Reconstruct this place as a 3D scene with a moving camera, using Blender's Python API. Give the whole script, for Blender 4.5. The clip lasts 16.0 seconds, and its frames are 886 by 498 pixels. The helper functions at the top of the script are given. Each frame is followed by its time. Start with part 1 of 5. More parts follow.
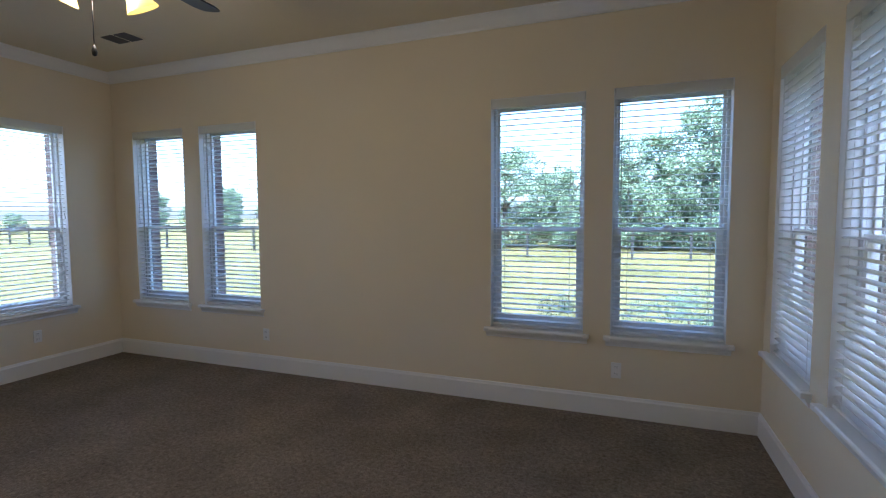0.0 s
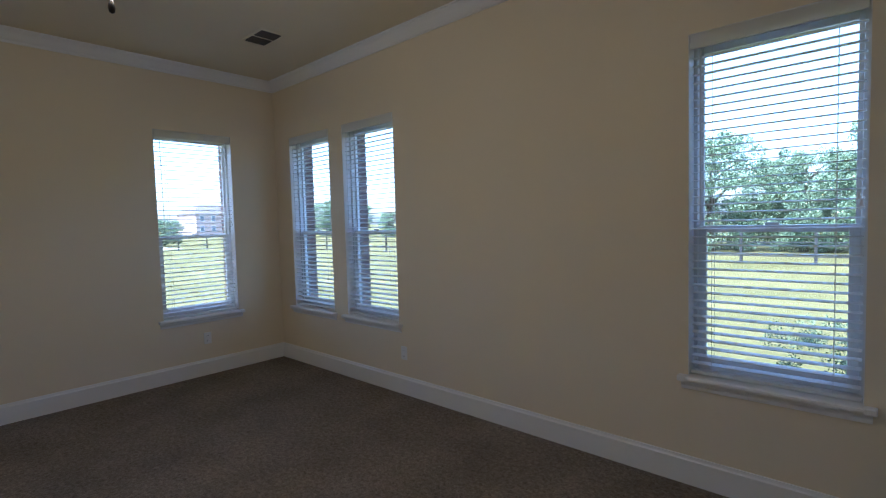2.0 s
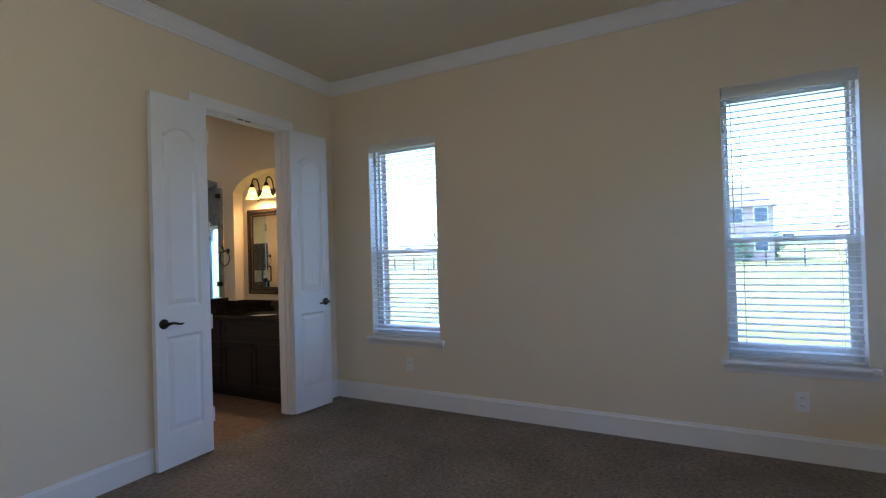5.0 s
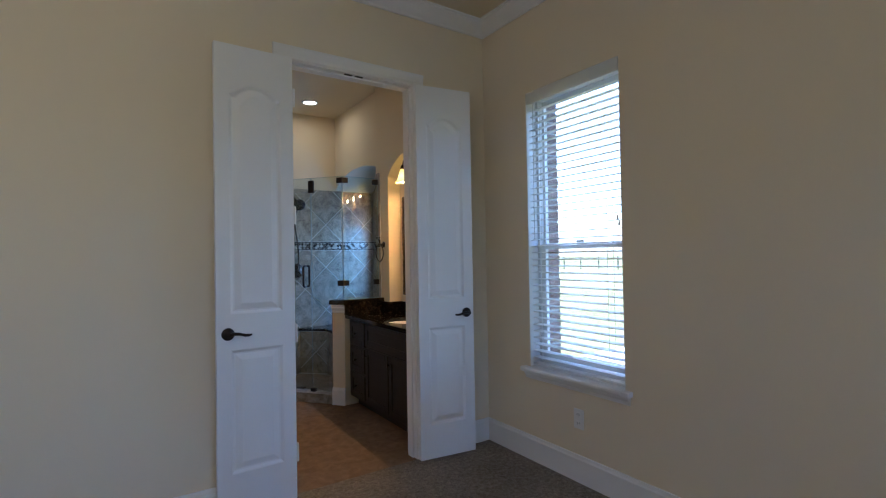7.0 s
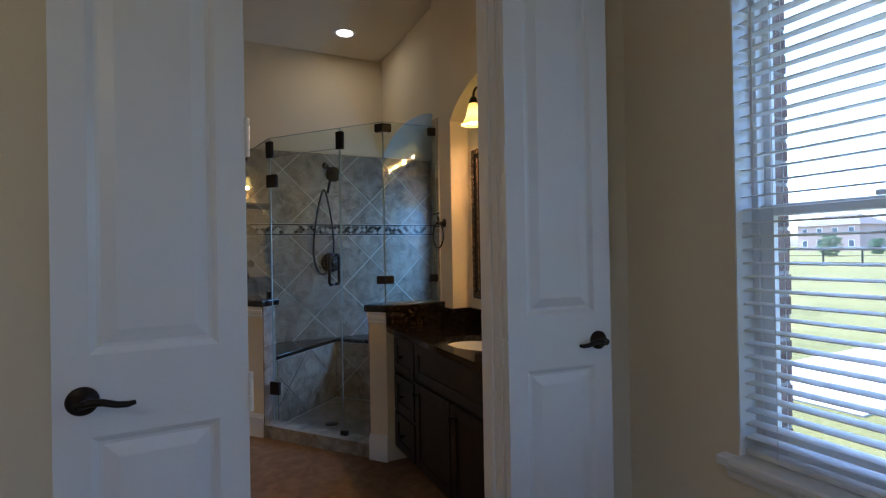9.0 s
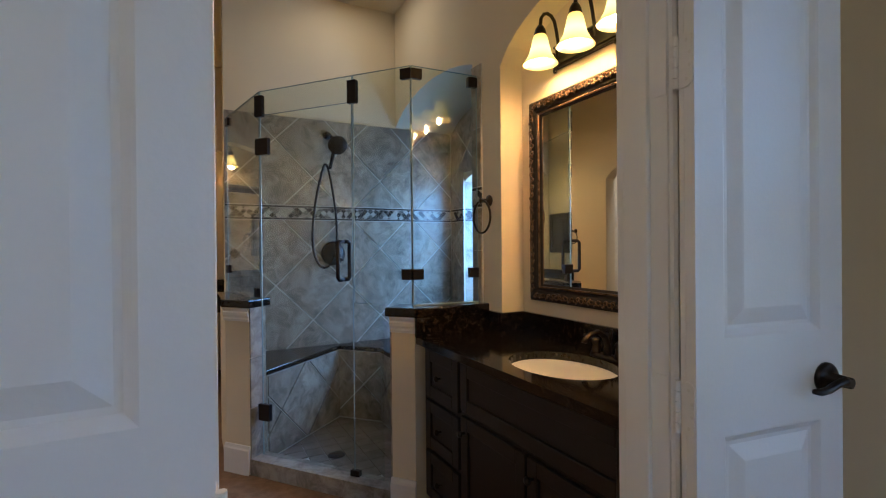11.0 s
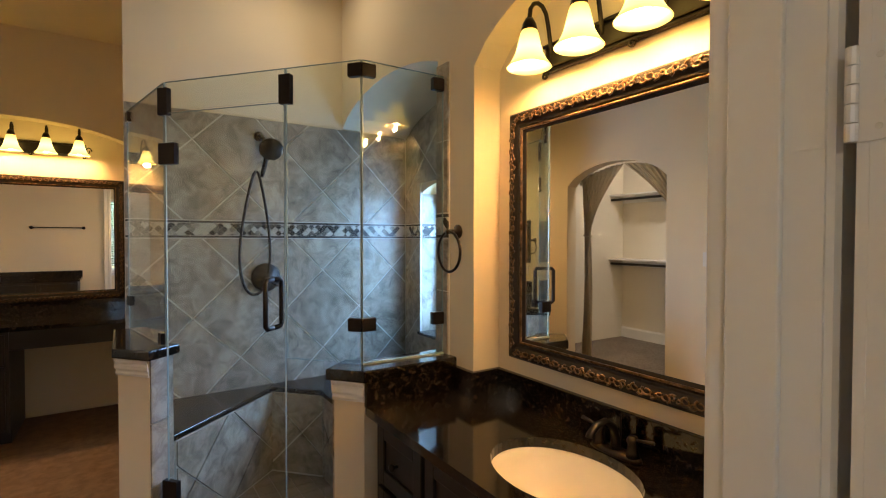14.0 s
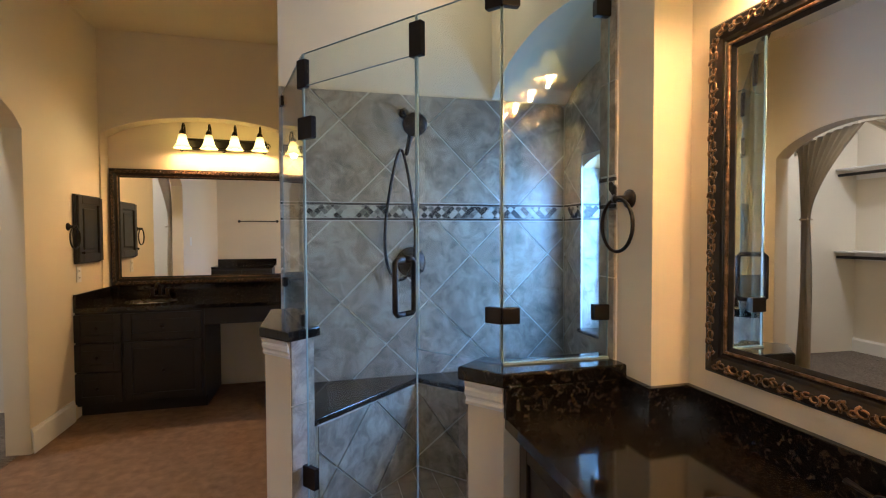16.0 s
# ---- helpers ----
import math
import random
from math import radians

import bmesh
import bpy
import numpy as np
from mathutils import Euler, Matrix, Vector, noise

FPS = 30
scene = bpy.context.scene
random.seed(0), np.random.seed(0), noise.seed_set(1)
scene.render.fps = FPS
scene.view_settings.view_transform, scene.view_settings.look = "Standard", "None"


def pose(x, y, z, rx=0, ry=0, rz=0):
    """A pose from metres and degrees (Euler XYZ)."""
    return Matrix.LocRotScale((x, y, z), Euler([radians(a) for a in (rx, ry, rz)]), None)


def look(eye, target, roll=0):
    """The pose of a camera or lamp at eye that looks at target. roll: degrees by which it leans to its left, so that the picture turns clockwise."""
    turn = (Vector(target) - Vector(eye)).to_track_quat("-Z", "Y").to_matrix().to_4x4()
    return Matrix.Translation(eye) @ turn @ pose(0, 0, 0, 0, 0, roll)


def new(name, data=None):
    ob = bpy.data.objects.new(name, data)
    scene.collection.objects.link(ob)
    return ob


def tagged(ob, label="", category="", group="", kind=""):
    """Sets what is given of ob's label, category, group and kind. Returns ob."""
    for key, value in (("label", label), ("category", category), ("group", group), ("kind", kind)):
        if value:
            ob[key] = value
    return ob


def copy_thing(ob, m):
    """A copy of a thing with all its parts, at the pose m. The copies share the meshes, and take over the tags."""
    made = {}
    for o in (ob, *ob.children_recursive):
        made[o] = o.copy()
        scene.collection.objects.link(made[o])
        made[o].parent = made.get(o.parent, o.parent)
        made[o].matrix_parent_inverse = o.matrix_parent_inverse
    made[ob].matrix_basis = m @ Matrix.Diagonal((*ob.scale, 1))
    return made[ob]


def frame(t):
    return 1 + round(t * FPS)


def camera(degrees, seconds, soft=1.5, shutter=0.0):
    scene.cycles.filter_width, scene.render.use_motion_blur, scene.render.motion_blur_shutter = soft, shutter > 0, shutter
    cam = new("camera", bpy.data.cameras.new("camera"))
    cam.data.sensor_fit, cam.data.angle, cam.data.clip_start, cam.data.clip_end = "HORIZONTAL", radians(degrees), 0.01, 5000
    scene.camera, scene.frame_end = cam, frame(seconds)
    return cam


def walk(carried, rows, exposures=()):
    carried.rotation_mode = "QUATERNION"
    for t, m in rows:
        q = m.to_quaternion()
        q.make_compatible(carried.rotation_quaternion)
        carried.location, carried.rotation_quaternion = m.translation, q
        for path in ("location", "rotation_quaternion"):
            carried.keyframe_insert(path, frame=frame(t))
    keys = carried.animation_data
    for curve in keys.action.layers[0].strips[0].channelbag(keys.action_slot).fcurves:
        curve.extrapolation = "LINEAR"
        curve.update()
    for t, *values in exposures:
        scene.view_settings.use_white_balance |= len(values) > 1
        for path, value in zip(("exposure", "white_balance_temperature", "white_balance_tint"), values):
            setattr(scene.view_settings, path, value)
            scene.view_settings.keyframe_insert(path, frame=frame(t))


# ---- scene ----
cam = camera(85.1, 16.0, soft=1.15)
PATH = [
    (0, (-0.331, 0.332, 1.476), (-1.03, 2.201, 1.341), -0.3),
    (0.5, (-0.437, 0.564, 1.474), (-1.124, 2.437, 1.333), -0.3),
    (1, (-0.52, 0.797, 1.43), (-1.243, 2.657, 1.303), -0.4),
    (1.5, (-0.551, 1.031, 1.436), (-1.497, 2.789, 1.311), -0.8),
    (2, (-0.564, 1.27, 1.45), (-1.904, 2.75, 1.338), -1.6),
    (2.5, (-0.603, 1.578, 1.418), (-2.333, 2.579, 1.346), -1.8),
    (3, (-0.75, 1.834, 1.398), (-2.661, 2.421, 1.353), -1.9),
    (3.5, (-0.937, 2.126, 1.391), (-2.932, 2.272, 1.362), -1.9),
    (4, (-1.189, 2.338, 1.352), (-3.168, 2.05, 1.351), -2.0),
    (4.5, (-1.498, 2.554, 1.348), (-3.395, 1.921, 1.357), -1.9),
    (5, (-1.843, 2.659, 1.341), (-3.612, 1.726, 1.361), -1.7),
    (7.5, (-3.607, 1.997, 1.306), (-4.588, 0.254, 1.334), -1.4),
    (8, (-3.843, 1.638, 1.269), (-4.746, -0.147, 1.296), -1.7),
    (8.5, (-3.907, 1.268, 1.265), (-4.808, -0.518, 1.279), -1.1),
    (9, (-3.998, 0.937, 1.262), (-4.877, -0.86, 1.271), -1.0),
    (11.3, (-4.089, 0.092, 1.217), (-5.033, -1.671, 1.202), -0.3),
    (11.5, (-4.101, 0.039, 1.225), (-5.068, -1.712, 1.204), -0.2),
    (12, (-4.094, -0.065, 1.251), (-5.137, -1.772, 1.228), -0.0),
    (12.5, (-4.11, -0.125, 1.32), (-5.184, -1.812, 1.291), 0.0),
    (13, (-4.149, -0.179, 1.379), (-5.239, -1.855, 1.346), 0.0),
    (13.5, (-4.2, -0.222, 1.406), (-5.304, -1.889, 1.371), 0.1),
    (14, (-4.246, -0.249, 1.41), (-5.353, -1.914, 1.37), 0.1),
    (14.5, (-4.293, -0.277, 1.399), (-5.354, -1.972, 1.352), 0.1),
    (15, (-4.353, -0.37, 1.363), (-5.304, -2.129, 1.307), 0.1),
    (15.5, (-4.416, -0.472, 1.351), (-5.186, -2.317, 1.294), 0.0),
    (16, (-4.452, -0.549, 1.337), (-4.953, -2.484, 1.276), -0.2),
]
EXPOSURES = [(0.0, 3.15, 4800, 14), (2.0, 2.9, 4700, 14), (4.0, 3.2, 4550, 14), (7.5, 3.3, 4650, 14), (9.0, 2.8, 4800, 14), (11.5, 3.55, 4950, 14), (13.0, 3.8, 5700, 14), (15.0, 3.8, 5200, 14), (16.0, 3.95, 4700, 14)]
walk(cam, [(t, look(eye, target, roll)) for t, eye, target, roll in PATH], EXPOSURES)

# ---- light ----
world = bpy.data.worlds.new("sky")
scene.world = world
world.use_nodes = True
wn = world.node_tree.nodes
sky = wn.new("ShaderNodeTexSky")
sky.sky_type, sky.sun_disc = "NISHITA", False
sky.sun_elevation, sky.sun_rotation = radians(62), radians(180)
sky.air_density, sky.dust_density, sky.ozone_density = 1.0, 3.0, 1.0
wn["Background"].inputs["Strength"].default_value = 0.15
world.node_tree.links.new(sky.outputs["Color"], wn["Background"].inputs["Color"])
sun = new("sun", bpy.data.lights.new("sun", "SUN"))
sun.data.energy, sun.data.angle, sun.data.color = 2.6, radians(0.5), (1.0, 0.95, 0.86)
sun.matrix_world = look((0, -8, 15), (0, 0, 0))
BULB, BULB_COLOR = 0.26, (1.0, 0.55, 0.12)
CAN_WATTS = 0.15
VANITY_WATTS = 1.7
FAN_WATTS = 4.0
DAY_WATTS = 1.5


# ---- materials ----
def material(name, color, rough=0.6, metal=0.0, vary=0.08, scale=6.0, fine=120.0, bump=0.05, spec=0.5, coat=0.0, each=0.0):
    """A surface with slow and fine variation of its colour and a fine relief."""
    m = bpy.data.materials.new(name)
    m.use_nodes = True
    t = m.node_tree
    n, l = t.nodes, t.links
    b = n["Principled BSDF"]
    b.inputs["Roughness"].default_value, b.inputs["Metallic"].default_value = rough, metal
    b.inputs["Specular IOR Level"].default_value, b.inputs["Coat Weight"].default_value = spec, coat
    co = n.new("ShaderNodeTexCoord")
    slow, quick = n.new("ShaderNodeTexNoise"), n.new("ShaderNodeTexNoise")
    for q, s, d in ((slow, scale, 4.0), (quick, fine, 3.0)):
        q.inputs["Scale"].default_value, q.inputs["Detail"].default_value = s, d
        l.new(co.outputs["Object"], q.inputs["Vector"])
    add = n.new("ShaderNodeMath")
    add.operation = "MULTIPLY_ADD"
    l.new(quick.outputs["Fac"], add.inputs[0])
    add.inputs[1].default_value = 0.5
    l.new(slow.outputs["Fac"], add.inputs[2])
    ramp = n.new("ShaderNodeMapRange")
    ramp.inputs["From Min"].default_value, ramp.inputs["From Max"].default_value = 0.4, 1.1
    ramp.inputs["To Min"].default_value, ramp.inputs["To Max"].default_value = 1 - vary, 1 + vary
    l.new(add.outputs[0], ramp.inputs["Value"])
    last = ramp.outputs["Result"]
    if each:
        info = n.new("ShaderNodeObjectInfo")
        own = n.new("ShaderNodeMapRange")
        own.inputs["To Min"].default_value, own.inputs["To Max"].default_value = 1 - each, 1 + each
        l.new(info.outputs["Random"], own.inputs["Value"])
        mul = n.new("ShaderNodeMath")
        mul.operation = "MULTIPLY"
        l.new(last, mul.inputs[0])
        l.new(own.outputs["Result"], mul.inputs[1])
        last = mul.outputs[0]
    hue = n.new("ShaderNodeVectorMath")
    hue.operation = "SCALE"
    hue.inputs[0].default_value = color
    l.new(last, hue.inputs["Scale"])
    l.new(hue.outputs["Vector"], b.inputs["Base Color"])
    if bump:
        bp = n.new("ShaderNodeBump")
        bp.inputs["Strength"].default_value, bp.inputs["Distance"].default_value = bump, 0.01
        l.new(quick.outputs["Fac"], bp.inputs["Height"])
        l.new(bp.outputs["Normal"], b.inputs["Normal"])
    return m


def two_tone(name, dark, light, scale, low, high, rough, bump=0.1, fine=60.0, detail=8.0, spec=0.5, island=0.0, each=0.0, crisp=0.65):
    """A mottled surface: two colours mixed by a cloudy pattern."""
    m = material(name, (1, 1, 1), rough, 0, 0.06, scale, fine, bump, spec, 0, each)
    t = m.node_tree
    n, l = t.nodes, t.links
    co = n.new("ShaderNodeTexCoord")
    cloud = n.new("ShaderNodeTexNoise")
    cloud.inputs["Scale"].default_value, cloud.inputs["Detail"].default_value, cloud.inputs["Roughness"].default_value = scale, detail, crisp
    cloud.inputs["Distortion"].default_value = 0.6
    l.new(co.outputs["Object"], cloud.inputs["Vector"])
    cr = n.new("ShaderNodeValToRGB")
    cr.color_ramp.elements[0].position, cr.color_ramp.elements[1].position = low, high
    cr.color_ramp.elements[0].color, cr.color_ramp.elements[1].color = (*dark, 1), (*light, 1)
    source = cloud.outputs["Fac"]
    if island:
        geo = n.new("ShaderNodeNewGeometry")
        mx = n.new("ShaderNodeMath")
        mx.operation = "MULTIPLY_ADD"
        mx.inputs[1].default_value = island
        l.new(geo.outputs["Random Per Island"], mx.inputs[0])
        l.new(source, mx.inputs[2])
        sub = n.new("ShaderNodeMath")
        sub.operation = "SUBTRACT"
        sub.inputs[1].default_value = island / 2
        l.new(mx.outputs[0], sub.inputs[0])
        source = sub.outputs[0]
    l.new(source, cr.inputs["Fac"])
    for q in n:
        if q.bl_idname == "ShaderNodeVectorMath":
            l.new(cr.outputs["Color"], q.inputs[0])
    return m


def glow(name, color, strength):
    m = bpy.data.materials.new(name)
    m.use_nodes = True
    b = m.node_tree.nodes["Principled BSDF"]
    b.inputs["Base Color"].default_value = (0.5, 0.34, 0.12, 1)
    b.inputs["Roughness"].default_value = 0.35
    b.inputs["Emission Color"].default_value, b.inputs["Emission Strength"].default_value = (*color, 1), strength
    return m


def clear_glass(name, tint):
    """Thin clear glass: light goes straight through, the gloss follows the angle."""
    m = bpy.data.materials.new(name)
    m.use_nodes = True
    n, l = m.node_tree.nodes, m.node_tree.links
    n.remove(n["Principled BSDF"])
    clear, gloss, mix, fr = n.new("ShaderNodeBsdfTransparent"), n.new("ShaderNodeBsdfGlossy"), n.new("ShaderNodeMixShader"), n.new("ShaderNodeLayerWeight")
    clear.inputs["Color"].default_value = (*tint, 1)
    gloss.inputs["Roughness"].default_value = 0.0
    fr.inputs["Blend"].default_value = 0.5
    up, gain = n.new("ShaderNodeMath"), n.new("ShaderNodeMath")
    up.operation, gain.operation = "POWER", "MULTIPLY_ADD"
    up.inputs[1].default_value = 4.5
    gain.inputs[1].default_value, gain.inputs[2].default_value = 0.85, 0.035
    l.new(fr.outputs["Facing"], up.inputs[0])
    l.new(up.outputs[0], gain.inputs[0])
    l.new(gain.outputs[0], mix.inputs["Fac"])
    l.new(clear.outputs[0], mix.inputs[1])
    l.new(gloss.outputs[0], mix.inputs[2])
    l.new(mix.outputs[0], n["Material Output"].inputs["Surface"])
    return m


PAINT = material("cream_wall_paint", (0.76, 0.67, 0.50), 0.85, 0, 0.03, 1.2, 260, 0.06, 0.25)
CEIL = material("cream_ceiling_paint", (0.74, 0.66, 0.48), 0.9, 0, 0.03, 1.0, 160, 0.1, 0.2)
TRIM = material("white_gloss_trim", (0.80, 0.79, 0.77), 0.35, 0, 0.02, 3, 60, 0.02)
DOORWHITE = material("white_door_paint", (0.80, 0.80, 0.80), 0.38, 0, 0.02, 3, 140, 0.03)
BLIND = material("white_blind_slat", (0.82, 0.81, 0.78), 0.4, 0, 0.02, 4, 90, 0.01)
_n, _l = BLIND.node_tree.nodes, BLIND.node_tree.links
_thin, _mix = _n.new("ShaderNodeBsdfTranslucent"), _n.new("ShaderNodeMixShader")
_thin.inputs["Color"].default_value, _mix.inputs["Fac"].default_value = (0.88, 0.87, 0.84, 1), 0.45
_l.new(_n["Principled BSDF"].outputs[0], _mix.inputs[1])
_l.new(_thin.outputs[0], _mix.inputs[2])
_l.new(_mix.outputs[0], _n["Material Output"].inputs["Surface"])
VINYL = material("white_vinyl_frame", (0.78, 0.78, 0.76), 0.4, 0, 0.02, 4, 90, 0.01)
CORD = material("white_cord", (0.75, 0.74, 0.7), 0.8)
CARPET = two_tone("brown_carpet_pile", (0.09, 0.075, 0.056), (0.35, 0.29, 0.225), 42, 0.33, 0.69, 0.95, 1.0, 90, 12, 0.1, crisp=0.8)
for _q in CARPET.node_tree.nodes:
    if _q.bl_idname == "ShaderNodeTexNoise" and _q.inputs["Detail"].default_value == 4.0:
        _q.inputs["Scale"].default_value = 2.4
    elif _q.bl_idname == "ShaderNodeMapRange":
        _q.inputs["To Min"].default_value, _q.inputs["To Max"].default_value = 0.72, 1.28
BATHFLOOR = two_tone("tan_bath_carpet", (0.16, 0.10, 0.058), (0.26, 0.165, 0.098), 16, 0.3, 0.7, 0.8, 0.5, 200, 6, 0.2)
BRONZE = material("dark_oil_rubbed_bronze", (0.025, 0.02, 0.018), 0.35, 0.7, 0.2, 20, 200, 0.03)
DARKWOOD = material("espresso_stained_wood", (0.009, 0.0068, 0.0056), 0.42, 0, 0.25, 9, 90, 0.05)
GRANITE = two_tone("dark_brown_granite", (0.006, 0.005, 0.004), (0.06, 0.04, 0.025), 62, 0.5, 0.72, 0.09, 0.0, 200, 8, crisp=0.7)
TILE = two_tone("mottled_grey_tile", (0.115, 0.097, 0.074), (0.40, 0.36, 0.29), 13, 0.31, 0.60, 0.3, 0.04, 90, 14, 0.5, 0, 0.09, crisp=0.72)
FLOORTILE = two_tone("shower_floor_tile", (0.14, 0.12, 0.1), (0.29, 0.25, 0.21), 9, 0.3, 0.7, 0.4, 0.03, 90, 8, 0.5, 0, 0.08)
GROUT = material("pale_grout", (0.62, 0.60, 0.55), 0.9, 0, 0.06, 20, 200, 0.1)
MOSAIC = two_tone("mosaic_chips", (0.03, 0.028, 0.026), (0.5, 0.48, 0.42), 3, 0.28, 0.72, 0.25, 0.0, 60, 3, 0.5, 1.1)
LINER = material("dark_liner_tile", (0.05, 0.046, 0.042), 0.25, 0, 0.15)
GLASS = clear_glass("clear_glass", (0.93, 0.97, 0.955))
WINGLASS = clear_glass("window_glass", (0.96, 0.98, 0.975))
EDGE = material("pale_polished_glass_edge", (0.30, 0.37, 0.36), 0.15)
MIRROR = material("mirror_silver", (0.9, 0.91, 0.9), 0.0, 1.0, 0.0, 1, 1, 0.0)
GILT = two_tone("antique_bronze_carving", (0.03, 0.018, 0.01), (0.34, 0.21, 0.11), 50, 0.32, 0.68, 0.28, 0.5, 70, 4)
GILT.node_tree.nodes["Principled BSDF"].inputs["Metallic"].default_value = 0.75
CERAMIC = material("white_ceramic", (0.88, 0.86, 0.82), 0.08, 0, 0.0, 2, 10, 0.0, 0.5)
SHADE = glow("lit_frosted_glass_shade", BULB_COLOR, BULB)
_n, _l = SHADE.node_tree.nodes, SHADE.node_tree.links
_co, _cut, _ramp = _n.new("ShaderNodeTexCoord"), _n.new("ShaderNodeSeparateXYZ"), _n.new("ShaderNodeValToRGB")
_l.new(_co.outputs["Generated"], _cut.inputs[0])
_l.new(_cut.outputs["Z"], _ramp.inputs["Fac"])
_e = _ramp.color_ramp.elements
_e[0].position, _e[0].color = 0.0, (0.55, 0.29, 0.035, 1)
_e[1].position, _e[1].color = 1.0, (0.50, 0.21, 0.02, 1)
_mid = _ramp.color_ramp.elements.new(0.5)
_mid.color = (1.0, 0.68, 0.12, 1)
_l.new(_ramp.outputs["Color"], _n["Principled BSDF"].inputs["Emission Color"])
_n["Principled BSDF"].inputs["Emission Strength"].default_value = BULB * 1.6
HOT = glow("lit_bulb", (1.0, 0.54, 0.18), 20.0)
CANGLOW = glow("lit_downlight_lens", (1.0, 0.82, 0.6), 3.0)
# glow of the lamp that is added inside the closet
CLOSET_FILL = glow("closet_fill_glow", (1.0, 0.82, 0.6), 14.0)
PLASTIC = material("white_plastic", (0.78, 0.77, 0.74), 0.35, 0, 0.02)
# near-black colour for the shade inside socket slots and the vent duct
HOLE_SHADE = material("dark_hole_shade", (0.03, 0.03, 0.03), 0.8)
VENT = material("grey_vent_metal", (0.10, 0.095, 0.09), 0.6, 0.2)
CURTAIN = material("olive_taupe_curtain", (0.50, 0.43, 0.30), 0.85, 0, 0.1, 8, 220, 0.2)
CLOSET = material("pale_closet_paint", (0.74, 0.68, 0.56), 0.85, 0, 0.03, 1.5, 200, 0.05)
BRICK = two_tone("red_brown_brick", (0.13, 0.085, 0.07), (0.28, 0.20, 0.165), 12, 0.3, 0.7, 0.9, 0.3, 90, 6, 0.2, 0, 0.25)
MORTAR = material("grey_mortar", (0.34, 0.32, 0.29), 0.95, 0, 0.1, 15, 150, 0.3)
ROOFING = material("brown_shingle", (0.10, 0.085, 0.075), 0.9, 0, 0.2, 6, 60, 0.4)
GRASS = two_tone("mown_grass", (0.072, 0.07, 0.022), (0.135, 0.12, 0.045), 0.35, 0.3, 0.7, 0.95, 0.8, 25, 9, 0.1)
LEAF = two_tone("tree_leaf", (0.09, 0.14, 0.08), (0.22, 0.28, 0.16), 0.6, 0.3, 0.7, 0.6, 0.0, 20, 3, 0.3, 0.5)
BARK = material("bark", (0.10, 0.08, 0.06), 0.95, 0, 0.25, 5, 40, 0.6)
CONCRETE = material("pale_concrete", (0.48, 0.46, 0.42), 0.9, 0, 0.08, 1, 30, 0.2)
IRON = material("black_fence_iron", (0.03, 0.03, 0.03), 0.6, 0.3)
STUCCO = material("pale_house_brick", (0.40, 0.30, 0.24), 0.9, 0, 0.12, 2, 20, 0.2)
FARGLASS = material("dark_house_window", (0.08, 0.10, 0.12), 0.1)


# ---- builders ----
def box(bm, x0, x1, y0, y1, z0, z1, bevel=0.0):
    v = [bm.verts.new((x, y, z)) for z in (z0, z1) for x, y in ((x0, y0), (x1, y0), (x1, y1), (x0, y1))]
    fs = [bm.faces.new([v[i] for i in f]) for f in ((3, 2, 1, 0), (4, 5, 6, 7), (0, 1, 5, 4), (1, 2, 6, 5), (2, 3, 7, 6), (3, 0, 4, 7))]
    if bevel:
        bmesh.ops.bevel(bm, geom=list({e for f in fs for e in f.edges}), offset=bevel, segments=2, affect="EDGES", profile=0.5)
    return bm


def prism(bm, pts, to3, d0, d1, bevel=0.0):
    """An outline of (u, w) pushed from d0 to d1; to3(u, w, d) gives the place."""
    a, b = [bm.verts.new(to3(u, w, d0)) for u, w in pts], [bm.verts.new(to3(u, w, d1)) for u, w in pts]
    k = len(pts)
    fs = [bm.faces.new(a), bm.faces.new(b[::-1])] + [bm.faces.new((a[i], b[i], b[(i + 1) % k], a[(i + 1) % k])) for i in range(k)]
    bmesh.ops.recalc_face_normals(bm, faces=fs)
    if bevel:
        bmesh.ops.bevel(bm, geom=list({e for f in fs[:2] for e in f.edges}), offset=bevel, segments=2, affect="EDGES", profile=0.5)
    return bm


def flat(u, w, d):
    return (u, w, d)


def lathe(bm, profile, segs=20, m=None):
    """A profile of (radius, height) turned about z, then moved by m."""
    m = m or Matrix()
    rings = []
    for r, z in profile:
        rings.append([bm.verts.new(m @ Vector((r * math.cos(2 * math.pi * i / segs), r * math.sin(2 * math.pi * i / segs), z))) for i in range(segs)] if r > 1e-5 else [bm.verts.new(m @ Vector((0, 0, z)))])
    for a, b in zip(rings, rings[1:]):
        for i in range(segs):
            j = (i + 1) % segs
            q = [a[i % len(a)], a[j % len(a)], b[j % len(b)], b[i % len(b)]]
            q = list(dict.fromkeys(q))
            if len(q) > 2:
                bm.faces.new(q)
    return bm


